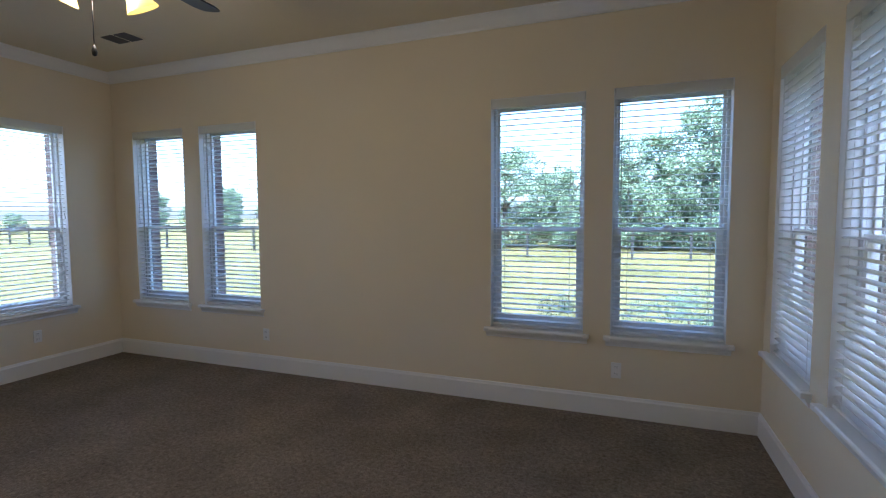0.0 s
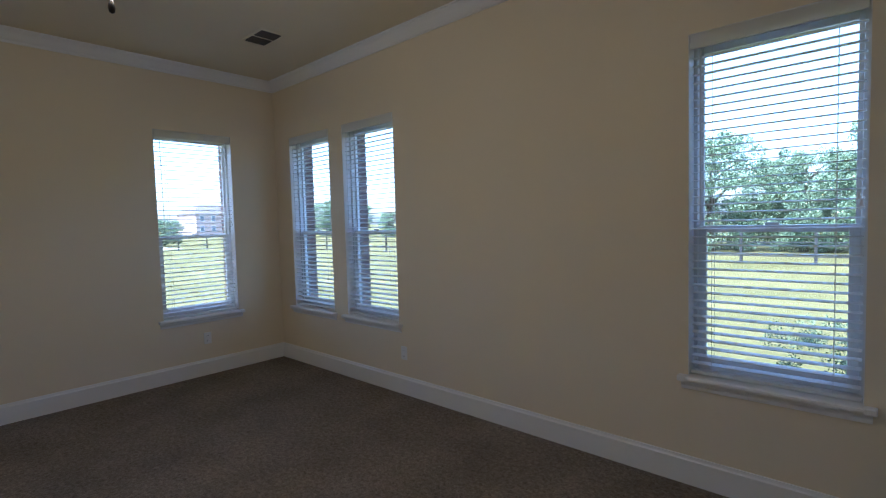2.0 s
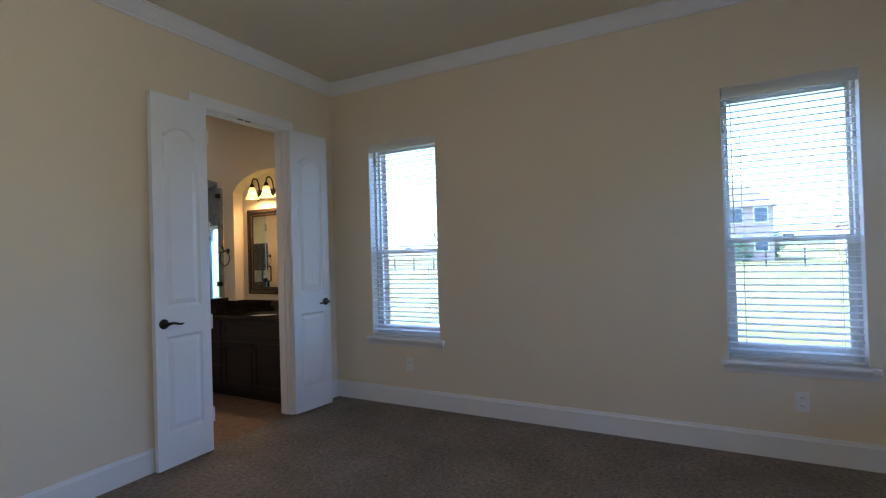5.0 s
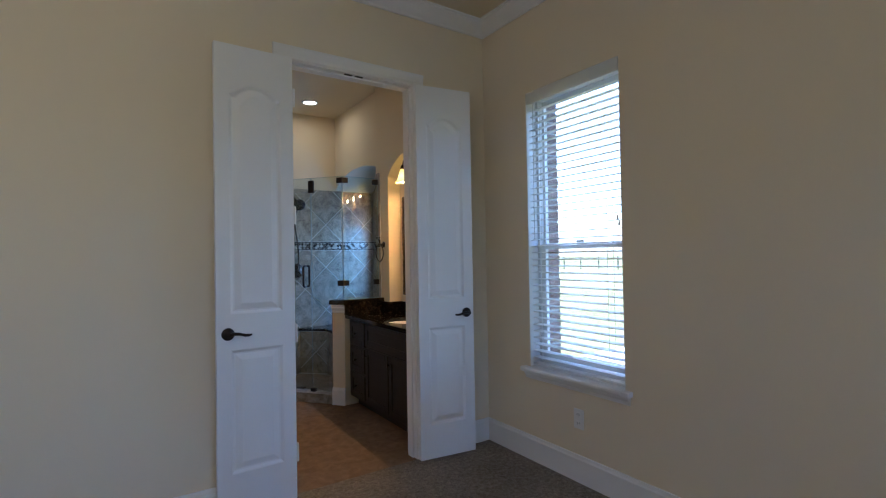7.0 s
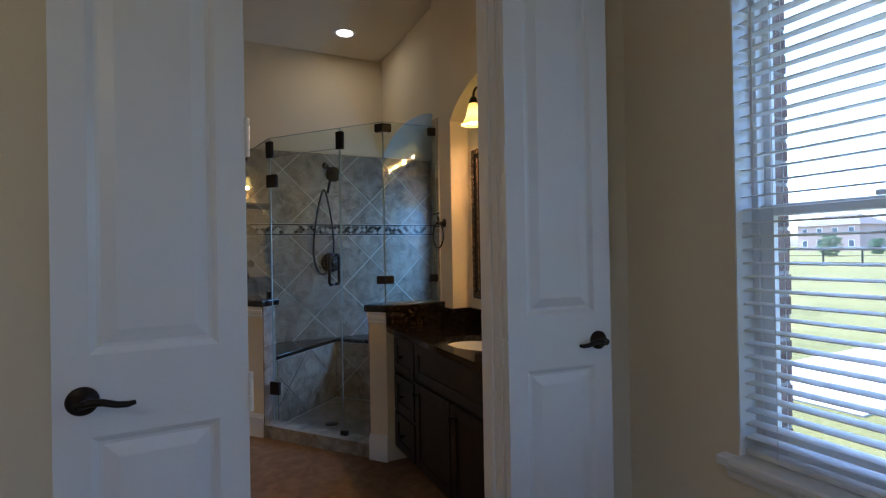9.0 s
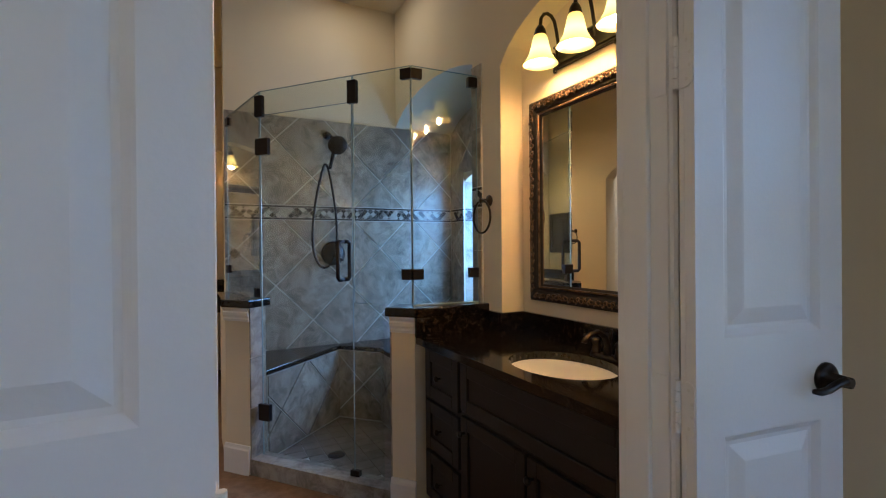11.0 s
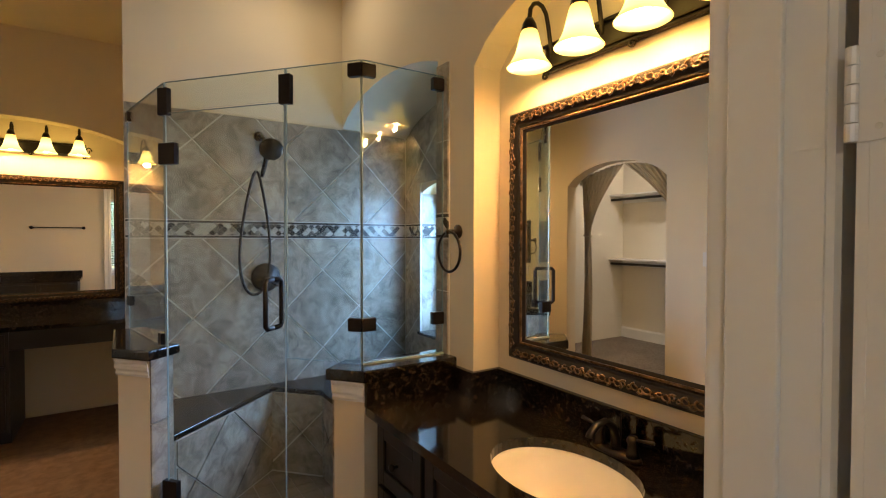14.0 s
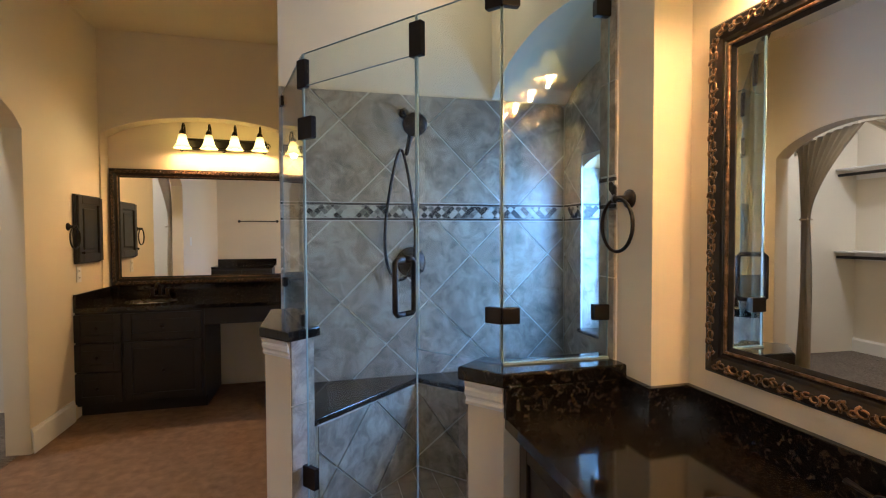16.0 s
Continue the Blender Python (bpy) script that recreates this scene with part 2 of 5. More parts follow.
def tube(bm, pts, r, segs=8, closed=False):
    """A round bar along points."""
    pts = [Vector(p) for p in pts]
    k = len(pts)
    rings = []
    up = None
    for i, p in enumerate(pts):
        a, b = (pts[(i - 1) % k], pts[(i + 1) % k]) if closed else (pts[max(i - 1, 0)], pts[min(i + 1, k - 1)])
        d = (b - a).normalized()
        if up is None:
            up = Vector((0, 0, 1)) if abs(d.z) < 0.9 else Vector((1, 0, 0))
        s = d.cross(up).normalized()
        up = s.cross(d).normalized()
        rr = r[i] if isinstance(r, (list, tuple)) else r
        rings.append([bm.verts.new(p + rr * (math.cos(2 * math.pi * j / segs) * s + math.sin(2 * math.pi * j / segs) * up)) for j in range(segs)])
    for i in range(k if closed else k - 1):
        a, b = rings[i], rings[(i + 1) % k]
        for j in range(segs):
            bm.faces.new((a[j], a[(j + 1) % segs], b[(j + 1) % segs], b[j]))
    if not closed:
        bm.faces.new(rings[0][::-1])
        bm.faces.new(rings[-1])
    return bm


def part(name, bm, mat, parent=None, label="", smooth=False):
    me = bpy.data.meshes.new(name)
    bmesh.ops.recalc_face_normals(bm, faces=bm.faces)
    bm.to_mesh(me)
    bm.free()
    me.materials.append(mat)
    if smooth:
        for p in me.polygons:
            p.use_smooth = True
    ob = new(name, me)
    ob.parent = parent
    if label:
        ob["label"] = label
    return ob


def thing(name, m, label, category, group="", kind=""):
    ob = new(name)
    ob.matrix_world = m if isinstance(m, Matrix) else Matrix.Translation(m)
    ob.empty_display_size = 0.1
    return tagged(ob, label, category, group, kind)


def structure(name, bm, mat, label, category, smooth=False):
    return tagged(part(name, bm, mat, None, "", smooth), label, category, "", "structure")


def open_wall(bm, u0, u1, z0, z1, d0, d1, holes, to3):
    """A wall of boxes round its openings (ua, ub, za, zb)."""
    cuts = sorted({u0, u1, *(c for h in holes for c in h[:2])})
    for a, b in zip(cuts, cuts[1:]):
        mid, low = (a + b) / 2, z0
        for h in sorted((h for h in holes if h[0] < mid < h[1]), key=lambda h: h[2]):
            if h[2] > low:
                prism(bm, [(a, low), (b, low), (b, h[2]), (a, h[2])], to3, d0, d1)
            low = h[3]
        if low < z1:
            prism(bm, [(a, low), (b, low), (b, z1), (a, z1)], to3, d0, d1)
    return bm


def sweep(bm, profile, path, closed=True):
    """A profile of (out, z) carried along a plan outline; out points to the left of the way."""
    k = len(path)
    rings = []
    for i in range(k):
        p = Vector(path[i])
        a = (p - Vector(path[i - 1])).normalized() if closed or i else None
        b = (Vector(path[(i + 1) % k]) - p).normalized() if closed or i < k - 1 else None
        a, b = a or b, b or a
        na, nb = Vector((-a.y, a.x)), Vector((-b.y, b.x))
        q = (na + nb) / (1 + na.dot(nb))
        rings.append([bm.verts.new((p.x + q.x * o, p.y + q.y * o, z)) for o, z in profile])
    n = len(profile)
    for i in range(k if closed else k - 1):
        a, b = rings[i], rings[(i + 1) % k]
        for j in range(n - 1):
            bm.faces.new((a[j], a[j + 1], b[j + 1], b[j]))
    if not closed:
        bm.faces.new(rings[0])
        bm.faces.new(rings[-1][::-1])
    return bm


def on_y(u, w, d):
    return (u, d, w)


def on_x(u, w, d):
    return (d, u, w)


# ---- the plan ----
W, E, N, S, SB = -5.50, 0.55, 4.02, -0.465, -0.58
ZC = 3.0
SILL, HEAD, THICK, OUT = 0.60, 2.375, 0.15, 0.27
N_WIN = [(-5.21, -4.50), (-4.29, -3.58), (-1.31, -0.60), (-0.41, 0.335)]
W_WIN = [(-0.03, 0.68), (2.815, 3.53)]
E_WIN = [(2.24, 2.95), (3.165, 3.875)]
DOOR_L, DOOR_R, DOOR_H = -4.085, -4.893, 2.445   # faces of the door jambs
BW, BE, BS = -5.35, -2.74, -5.05                # bath: front planes of the west, east and far walls
NICHE_X, NICHE_Y = -5.475, -5.20
SHOWER_Y, SHOWER_X, SHOWER_END = -3.262, -5.455, -4.257   # back wall, plane of the arch, open end
REC_X, REC_N = -5.94, -1.95                     # tiled wall of the arched recess, its near side
SW_Y, SW_Z = (-3.06, -2.45), (0.77, 1.79)       # window of the recess

# shells of the bedroom
H4 = lambda ws: [(a, b, SILL - 0.03, HEAD) for a, b in ws]
structure("wall_north", open_wall(bmesh.new(), W - THICK, E + THICK, 0, ZC + 0.1, N, N + THICK, H4(N_WIN), on_y), PAINT, "cream painted bedroom wall with four window openings", "wall")
structure("wall_west", open_wall(bmesh.new(), SB, N, 0, ZC + 0.1, W - THICK, W, H4(W_WIN), on_x), PAINT, "cream painted bedroom wall with two window openings", "wall")
structure("wall_east", open_wall(bmesh.new(), SB, N, 0, ZC + 0.1, E, E + THICK, H4(E_WIN), on_x), PAINT, "cream painted bedroom wall with paired windows", "wall")
structure("wall_south", open_wall(bmesh.new(), W, E, 0, ZC + 0.1, SB, S, [(DOOR_R - 0.02, DOOR_L + 0.02, -0.01, DOOR_H + 0.02)], on_y), PAINT, "cream painted wall with the bathroom doorway", "wall")
structure("ceiling", box(bmesh.new(), W, E, S, N, ZC, ZC + 0.08), CEIL, "cream painted bedroom ceiling", "ceiling")
structure("floor", box(bmesh.new(), W, E, S, N, -0.1, 0.0), CARPET, "brown cut-pile carpet", "floor")
ROOM = [(W, S), (E, S), (E, N), (W, N)]
structure("crown_molding", sweep(bmesh.new(), [(0, ZC - 0.10), (0.012, ZC - 0.10), (0.015, ZC - 0.085), (0.03, ZC - 0.07), (0.055, ZC - 0.035), (0.07, ZC - 0.022), (0.075, ZC - 0.012), (0.085, ZC - 0.012), (0.085, ZC)], ROOM), TRIM, "white crown molding along the bedroom ceiling", "molding")
BASE = [(0.0, 0.155), (0.008, 0.155), (0.011, 0.14), (0.016, 0.132), (0.016, 0.0)]
structure("baseboard", sweep(bmesh.new(), BASE, [(DOOR_L + 0.09, S), (E, S), (E, N), (W, N), (W, S), (DOOR_R - 0.09, S)], False), TRIM, "tall white painted baseboard round the bedroom", "baseboard")

# brick skin outside
for nm, u0, u1, d0, d1, ws, f in (("brick_veneer_north", W - OUT, E + OUT, N + THICK + 0.02, N + OUT, N_WIN, on_y), ("brick_veneer_west", -6.2, N + THICK + 0.02, W - OUT, W - THICK - 0.02, W_WIN, on_x), ("brick_veneer_east", -6.2, N + THICK + 0.02, E + THICK + 0.02, E + OUT, E_WIN, on_x)):
    hs = [(a + 0.01, b - 0.01, SILL - 0.03, HEAD - 0.01) for a, b in ws]
    if nm.endswith("west"):
        hs.append((SHOWER_Y - 0.12, -1.85, -0.5, 2.6))
    structure(nm, open_wall(bmesh.new(), u0, u1, -0.5, ZC + 0.1, d0, d1, hs, f), MORTAR, "outer brick skin of the house", "wall")
# Unseen roof, added to close off the sky; short eaves leave the windows light.
bm = bmesh.new()
prism(bm, [(W - 0.42, ZC + 0.1), (E + 0.42, ZC + 0.1), (E + 0.42, ZC + 0.25), (-2.5, ZC + 2.4), (W - 0.42, ZC + 0.25)], on_y, -6.8, N + 0.42)
structure("roof", bm, ROOFING, "unseen brown shingled roof with eaves, added to shut out the sky", "roof")


# ---- windows ----
def window(index, m, width):
    """A single-hung window; local y points outdoors from the inner wall face."""
    w = width / 2
    win = thing("window_%d" % index, m, "white vinyl single-hung window with two sashes", "window", "bedroom windows", "structure")
    z0, z1, mid = SILL, HEAD, 1.365
    bm = bmesh.new()
    for a in ((-w, -w + 0.024, z0, z1), (w - 0.024, w, z0, z1), (-w + 0.024, w - 0.024, z0, z0 + 0.05), (-w + 0.024, w - 0.024, z1 - 0.045, z1)):
        box(bm, a[0], a[1], 0.085, 0.155, a[2], a[3], 0.004)
    part("window_frame", bm, VINYL, win)
    for nm, a, b, y, st in (("upper_sash", mid - 0.01, z1 - 0.045, 0.122, 0.02), ("lower_sash", z0 + 0.05, mid + 0.025, 0.094, 0.04)):
        bm = bmesh.new()
        i = w - 0.024
        for q in ((-i, -i + st, a, b), (i - st, i, a, b), (-i + st, i - st, a, a + 0.035), (-i + st, i - st, b - 0.035, b)):
            box(bm, q[0], q[1], y, y + 0.026, q[2], q[3], 0.003)
        sash = part(nm, bm, VINYL, win)
        pane = part("pane", box(bmesh.new(), -i + st, i - st, y + 0.011, y + 0.015, a + 0.035, b - 0.035), WINGLASS, sash)
        pane.visible_shadow = False
    part("sash_lock", box(bmesh.new(), -0.03, 0.03, 0.083, 0.094, mid + 0.025, mid + 0.04, 0.004), PLASTIC, win)
    for q in ((-w, -w + 0.004, z0, z1), (w - 0.004, w, z0, z1), (-w + 0.004, w - 0.004, z1 - 0.004, z1)):
        part("jamb", box(bmesh.new(), q[0], q[1], 0.002, 0.085, q[2], q[3]), TRIM, win)
    # stool and apron
    bm = prism(bmesh.new(), [(0.085, z0 - 0.03), (0.085, z0), (-0.04, z0), (-0.048, z0 - 0.006), (-0.05, z0 - 0.015), (-0.048, z0 - 0.024), (-0.04, z0 - 0.03)], lambda u, v, d: (d, u, v), -w, w)
    sill = part("window_sill", bm, TRIM, win, "white painted stool with a molded apron")
    for s in (-1, 1):
        part("stool_horn", box(bmesh.new(), min(s * w, s * (w + 0.045)), max(s * w, s * (w + 0.045)), -0.05, 0.0, z0 - 0.03, z0, 0.005), TRIM, sill)
    bm = prism(bmesh.new(), [(0.0, z0 - 0.03), (-0.028, z0 - 0.03), (-0.026, z0 - 0.042), (-0.016, z0 - 0.055), (-0.012, z0 - 0.075), (0.0, z0 - 0.078)], lambda u, v, d: (d, u, v), -w - 0.03, w + 0.03)
    part("apron", bm, TRIM, sill)
    return win


SLATS = {}


def blind(m, width, tilt, wand_side):
    """A two-inch blind, let down: valance, slats, bottom rail, ladders and a wand."""
    w = width / 2 - 0.008
    bl = thing("window_blind", m, "white two-inch horizontal blind, lowered, slats open", "blind", "window blinds")
    bm = bmesh.new()
    box(bm, -w, w, -0.012, 0.002, HEAD - 0.078, HEAD - 0.003, 0.004)
    part("valance", bm, BLIND, bl)
    part("headrail", box(bmesh.new(), -w, w, 0.004, 0.056, HEAD - 0.055, HEAD - 0.005), BLIND, bl)
    if width not in SLATS:
        bm = bmesh.new()
        v = [[bm.verts.new((x, y, z + d)) for y, z in ((-0.025, -0.0015), (-0.009, 0.001), (0.009, 0.001), (0.025, -0.0015))] for d in (0, 0.003) for x in (-w + 0.004, w - 0.004)]
        a, b, c, e = v
        for q in range(3):
            bm.faces.new((a[q], a[q + 1], b[q + 1], b[q]))
            bm.faces.new((c[q], e[q], e[q + 1], c[q + 1]))
        for p, q in ((a, c), (e, b)):
            bm.faces.new((p[0], p[1], p[2], p[3], q[3], q[2], q[1], q[0]))
        for q in (0, 3):
            bm.faces.new((a[q], b[q], e[q], c[q]))
        me = bpy.data.meshes.new("slat")
        bmesh.ops.recalc_face_normals(bm, faces=bm.faces)
        bm.to_mesh(me)
        bm.free()
        me.materials.append(BLIND)
        SLATS[width] = me
    top, low = HEAD - 0.10, SILL + 0.035
    n = 39
    for i in range(n):
        ob = new("slat", SLATS[width])
        ob.parent = bl
        ob.matrix_basis = pose(0, 0.031, low + (top - low) * (i + 0.6) / n, tilt + random.uniform(-1.2, 1.2), random.uniform(-0.12, 0.12), 0)
    part("bottom_rail", box(bmesh.new(), -w, w, 0.006, 0.056, SILL + 0.006, SILL + 0.024, 0.004), BLIND, bl)
    for x in (-w + 0.10, w - 0.10):
        for y in (0.004, 0.058):
            part("ladder_cord", tube(bmesh.new(), [(x, y, SILL + 0.02), (x, y, HEAD - 0.06)], 0.0012, 5), CORD, bl)
    part("tilt_wand", tube(bmesh.new(), [(wand_side * (w - 0.05), -0.004, HEAD - 0.08), (wand_side * (w - 0.05), -0.008, 1.42)], 0.003, 6), CORD, bl)
    for dz in (0, 0.03):
        part("cord_tassel", lathe(bmesh.new(), [(0, 0.03), (0.004, 0.028), (0.008, 0), (0, -0.002)], 8, Matrix.Translation((-wand_side * (w - 0.014 - dz / 3), -0.004, 1.47 + dz))), CORD, bl)
    return bl


index = 0
for ws, f in ((N_WIN, lambda c: pose(c, N, 0)), (W_WIN, lambda c: pose(W, c, 0, 0, 0, 90)), (E_WIN, lambda c: pose(E, c, 0, 0, 0, -90))):
    for a, b in ws:
        index += 1
        window(index, f((a + b) / 2), round(b - a, 3))
        blind(f((a + b) / 2) @ pose(0, 0.012, 0), round(b - a, 3), 4, -1)


# ---- doors ----
def arch_outline(x0, x1, z0, z1, rise, inset, n=12):
    x0, x1, z0, z1 = x0 + inset, x1 - inset, z0 + inset, z1 - inset
    pts = [(x0, z0), (x1, z0)]
    if not rise:
        return pts + [(x1, z1), (x0, z1)]
    for i in range(n + 1):
        s = i / n
        pts.append((x1 + (x0 - x1) * s, z1 - rise + rise * math.sin(math.pi * min(max((s - 0.08) / 0.84, 0), 1)) ** 0.8))
    return pts


def rounded(u0, u1, z0, z1, r, side, n=5):
    """A plate outline with the two corners of one side rounded (side -1: at u0, 1: at u1)."""
    pts = [(u1, z0), (u1, z1)] if side < 0 else [(u0, z1), (u0, z0)]
    cu = u0 + r if side < 0 else u1 - r
    for cz, a0 in ((z1 - r, 90), (z0 + r, 180)) if side < 0 else ((z0 + r, 270), (z1 - r, 0)):
        pts += [(cu + r * math.cos(radians(a0 + 90 * k / n)), cz + r * math.sin(radians(a0 + 90 * k / n))) for k in range(n + 1)]
    return pts


def door_leaf(name, m, width, lever_x, lever_way, label):
    """A two-panel moulded leaf in local x, z; thickness along y, centred."""
    height, half = 2.425, 0.0175
    leaf = thing(name, m, label, "door", "double doors", "structure")
    part("core", box(bmesh.new(), 0.001, width - 0.001, -half + 0.011, half - 0.011, 0.001, height - 0.001), DOORWHITE, leaf)
    st = 0.068
    panels = ((st, width - st, 0.215, 0.845, 0), (st, width - st, 1.03, 2.225, 0.055))
    for side in (-1, 1):
        to = lambda u, v, d, s=side: (u, s * d, v)
        bm = bmesh.new()
        for q in ((0, st, 0, height), (width - st, width, 0, height), (st, width - st, 0, 0.215), (st, width - st, 0.845, 1.03)):
            prism(bm, [(q[0], q[2]), (q[1], q[2]), (q[1], q[3]), (q[0], q[3])], to, half - 0.011, half)
        top = arch_outline(*panels[1], 0)[2:]
        prism(bm, top + [(st, height), (width - st, height)], to, half - 0.011, half)
        part("frame", bm, DOORWHITE, leaf)
        for p in panels:
            bm = bmesh.new()
            loops = [[bm.verts.new(to(u, v, half - dep)) for u, v in arch_outline(*p, ins)] for ins, dep in ((0, 0.0), (0.005, 0.003), (0.014, 0.0098), (0.022, 0.0105), (0.05, 0.002), (0.054, 0.001))]
            for a, b in zip(loops, loops[1:]):
                for i in range(len(a)):
                    j = (i + 1) % len(a)
                    bm.faces.new((a[i], a[j], b[j], b[i]))
            bm.faces.new(loops[-1])
            part("raised_panel", bm, DOORWHITE, leaf)
        hz = 0.93
        knob = part("door_handle", lathe(bmesh.new(), [(0, 0.0), (0.032, 0.0), (0.032, 0.006), (0.027, 0.011), (0.013, 0.013), (0.011, 0.05), (0, 0.052)], 20, pose(lever_x, side * half, hz, -90 * side)), BRONZE, leaf, "oil-rubbed bronze lever handle", True)
        pts = [(lever_x + lever_way * s, side * (half + 0.045 + 0.006 * math.sin(s * 25)), hz + 0.006 * math.sin(s * 55) - 0.02 * s) for s in (0, 0.02, 0.045, 0.07, 0.09, 0.105)]
        part("lever", tube(bmesh.new(), pts, [0.010, 0.009, 0.008, 0.0075, 0.007, 0.005], 10), BRONZE, knob, "", True)
    for hz in (0.25, 0.90, 1.55, 2.2):
        bm = bmesh.new()
        for k in range(5):
            tube(bm, [(-0.005, half + 0.003, hz - 0.05 + 0.02 * k + 0.0006), (-0.005, half + 0.003, hz - 0.03 + 0.02 * k - 0.0006)], 0.0062, 10)
        hg = part("hinge", bm, TRIM, leaf, "white-painted butt hinge")
        part("hinge_plate", prism(bmesh.new(), rounded(-half + 0.003, half + 0.001, hz - 0.05, hz + 0.05, 0.012, -1), lambda u, w, d: (d, u, w), -0.0022, 0.001), TRIM, hg)
        for u, dz in ((-0.002, 0.036), (-0.009, 0.012), (-0.009, -0.012), (-0.002, -0.036)):
            part("screw", lathe(bmesh.new(), [(0, 0.0006), (0.003, 0.0004), (0.0036, 0)], 8, pose(-0.0023, u, hz + dz, 0, -90, 0)), CORD, hg)
    return leaf


LEAF_W = 0.40
door_leaf("door_1", pose(DOOR_L - 0.004, -0.412, 0.012, 0, 0, 1.5), LEAF_W, LEAF_W - 0.055, -1, "open white two-panel arch-top door leaf, folded back to the wall")
door_leaf("door_2", pose(DOOR_R + 0.006, -0.415, 0.012, 0, 0, 180 - 8), LEAF_W, LEAF_W - 0.055, -1, "open white narrow door leaf with a bronze lever, partly folded back")

frame_ob = thing("door_frame", (DOOR_L, S, 0), "white painted double-door frame with molded casing", "door frame", "", "structure")


def in_frame(name, bm, mat=TRIM, label=""):
    ob = part(name, bm, mat, frame_ob, label)
    ob.matrix_parent_inverse = Matrix.Translation((-DOOR_L, -S, 0))
    return ob


in_frame("jamb", box(bmesh.new(), DOOR_L, DOOR_L + 0.018, SB - 0.004, S + 0.004, 0, DOOR_H))
in_frame("jamb", box(bmesh.new(), DOOR_R - 0.018, DOOR_R, SB - 0.004, S + 0.004, 0, DOOR_H))
in_frame("head_jamb", box(bmesh.new(), DOOR_R - 0.018, DOOR_L + 0.018, SB - 0.004, S + 0.004, DOOR_H, DOOR_H + 0.018))
in_frame("stop", box(bmesh.new(), DOOR_L - 0.012, DOOR_L, SB + 0.02, S - 0.035, 0, DOOR_H, 0.002))
in_frame("stop", box(bmesh.new(), DOOR_R, DOOR_R + 0.012, SB + 0.02, S - 0.035, 0, DOOR_H, 0.002))
in_frame("head_stop", box(bmesh.new(), DOOR_R + 0.012, DOOR_L - 0.012, SB + 0.02, S - 0.035, DOOR_H - 0.012, DOOR_H, 0.002))
CASE = [(0.006, 0.0), (0.006, 0.012), (0.014, 0.016), (0.03, 0.013), (0.055, 0.017), (0.07, 0.021), (0.08, 0.021), (0.084, 0.016), (0.084, 0.0)]
for y, s in ((S, 1), (SB, -1)):
    for x, k in ((DOOR_L, 1), (DOOR_R, -1)):
        in_frame("side_casing", prism(bmesh.new(), [(x + k * o, y + s * d) for o, d in CASE], flat, 0, DOOR_H + 0.006))
    in_frame("head_casing", prism(bmesh.new(), [(y + s * d, DOOR_H + o) for o, d in CASE], lambda u, v, d: (d, u, v), DOOR_R - 0.084, DOOR_L + 0.084))
for hz in (0.262, 0.912, 1.562, 2.212):
    for x, d in ((DOOR_R, 0.002), (DOOR_L, -0.002)):
        in_frame("hinge_plate", prism(bmesh.new(), rounded(S - 0.036, S + 0.004, hz - 0.05, hz + 0.05, 0.012, -1), lambda u, w, e: (e, u, w), min(x, x + d), max(x, x + d)), TRIM, "white-painted hinge plate")
for x in (-4.46, -4.53):
    in_frame("ball_catch", box(bmesh.new(), x - 0.025, x + 0.025, S - 0.03, S - 0.012, DOOR_H - 0.004, DOOR_H - 0.001), BRONZE, "bronze ball catch plate")

# ---- small fittings of the bedroom ----


def outlet(m):
    o = thing("wall_outlet", m, "white duplex outlet on the bedroom wall", "outlet", "wall outlets")
    part("plate", box(bmesh.new(), -0.036, 0.036, -0.006, 0, -0.058, 0.058, 0.003), PLASTIC, o)
    for z in (-0.025, 0.025):
        face = part("socket", box(bmesh.new(), -0.016, 0.016, -0.009, -0.005, z - 0.014, z + 0.014, 0.002), PLASTIC, o)
        for x in (-0.007, 0.007):
            # the slot's inner shade, drawn as a near-black bar
            part("slot", box(bmesh.new(), x - 0.0012, x + 0.0012, -0.0096, -0.0085, z - 0.005, z + 0.007), HOLE_SHADE, face)
    return o


first = outlet(pose(-0.363, N, 0.345))
for m in (pose(-3.526, N, 0.353), pose(W, 3.2, 0.364, 0, 0, 90), pose(W, 0.364, 0.364, 0, 0, 90)):
    copy_thing(first, m)

vent = thing("ceiling_vent", (-4.34, 3.31, ZC), "dark two-bank ceiling air register with white rim", "vent")
bm = bmesh.new()
for q in ((-0.165, 0.165, -0.1, -0.083), (-0.165, 0.165, 0.083, 0.1), (-0.165, -0.148, -0.083, 0.083), (0.148, 0.165, -0.083, 0.083), (-0.008, 0.008, -0.083, 0.083)):
    box(bm, *q, -0.006, 0)
part("rim", bm, CEIL, vent)
# dark sheet in place of the shade up the duct
part("backing", box(bmesh.new(), -0.148, 0.148, -0.083, 0.083, -0.002, -0.001), HOLE_SHADE, vent)
for i in range(9):
    for a, b in ((-0.146, -0.01), (0.01, 0.146)):
        y = -0.074 + i * 0.0185
        part("slat", prism(bmesh.new(), [(y, -0.003), (y + 0.010, -0.011), (y + 0.0115, -0.010), (y + 0.0015, -0.002)], lambda u, v, d: (d, u, v), a, b), VENT, vent)
smoke = thing("ceiling_cover", (-4.377, 1.735, ZC), "flush round cream ceiling cover plate", "cover plate")
part("disc", lathe(bmesh.new(), [(0, -0.012), (0.045, -0.012), (0.055, -0.006), (0.056, 0)], 28), CEIL, smoke, "", True)

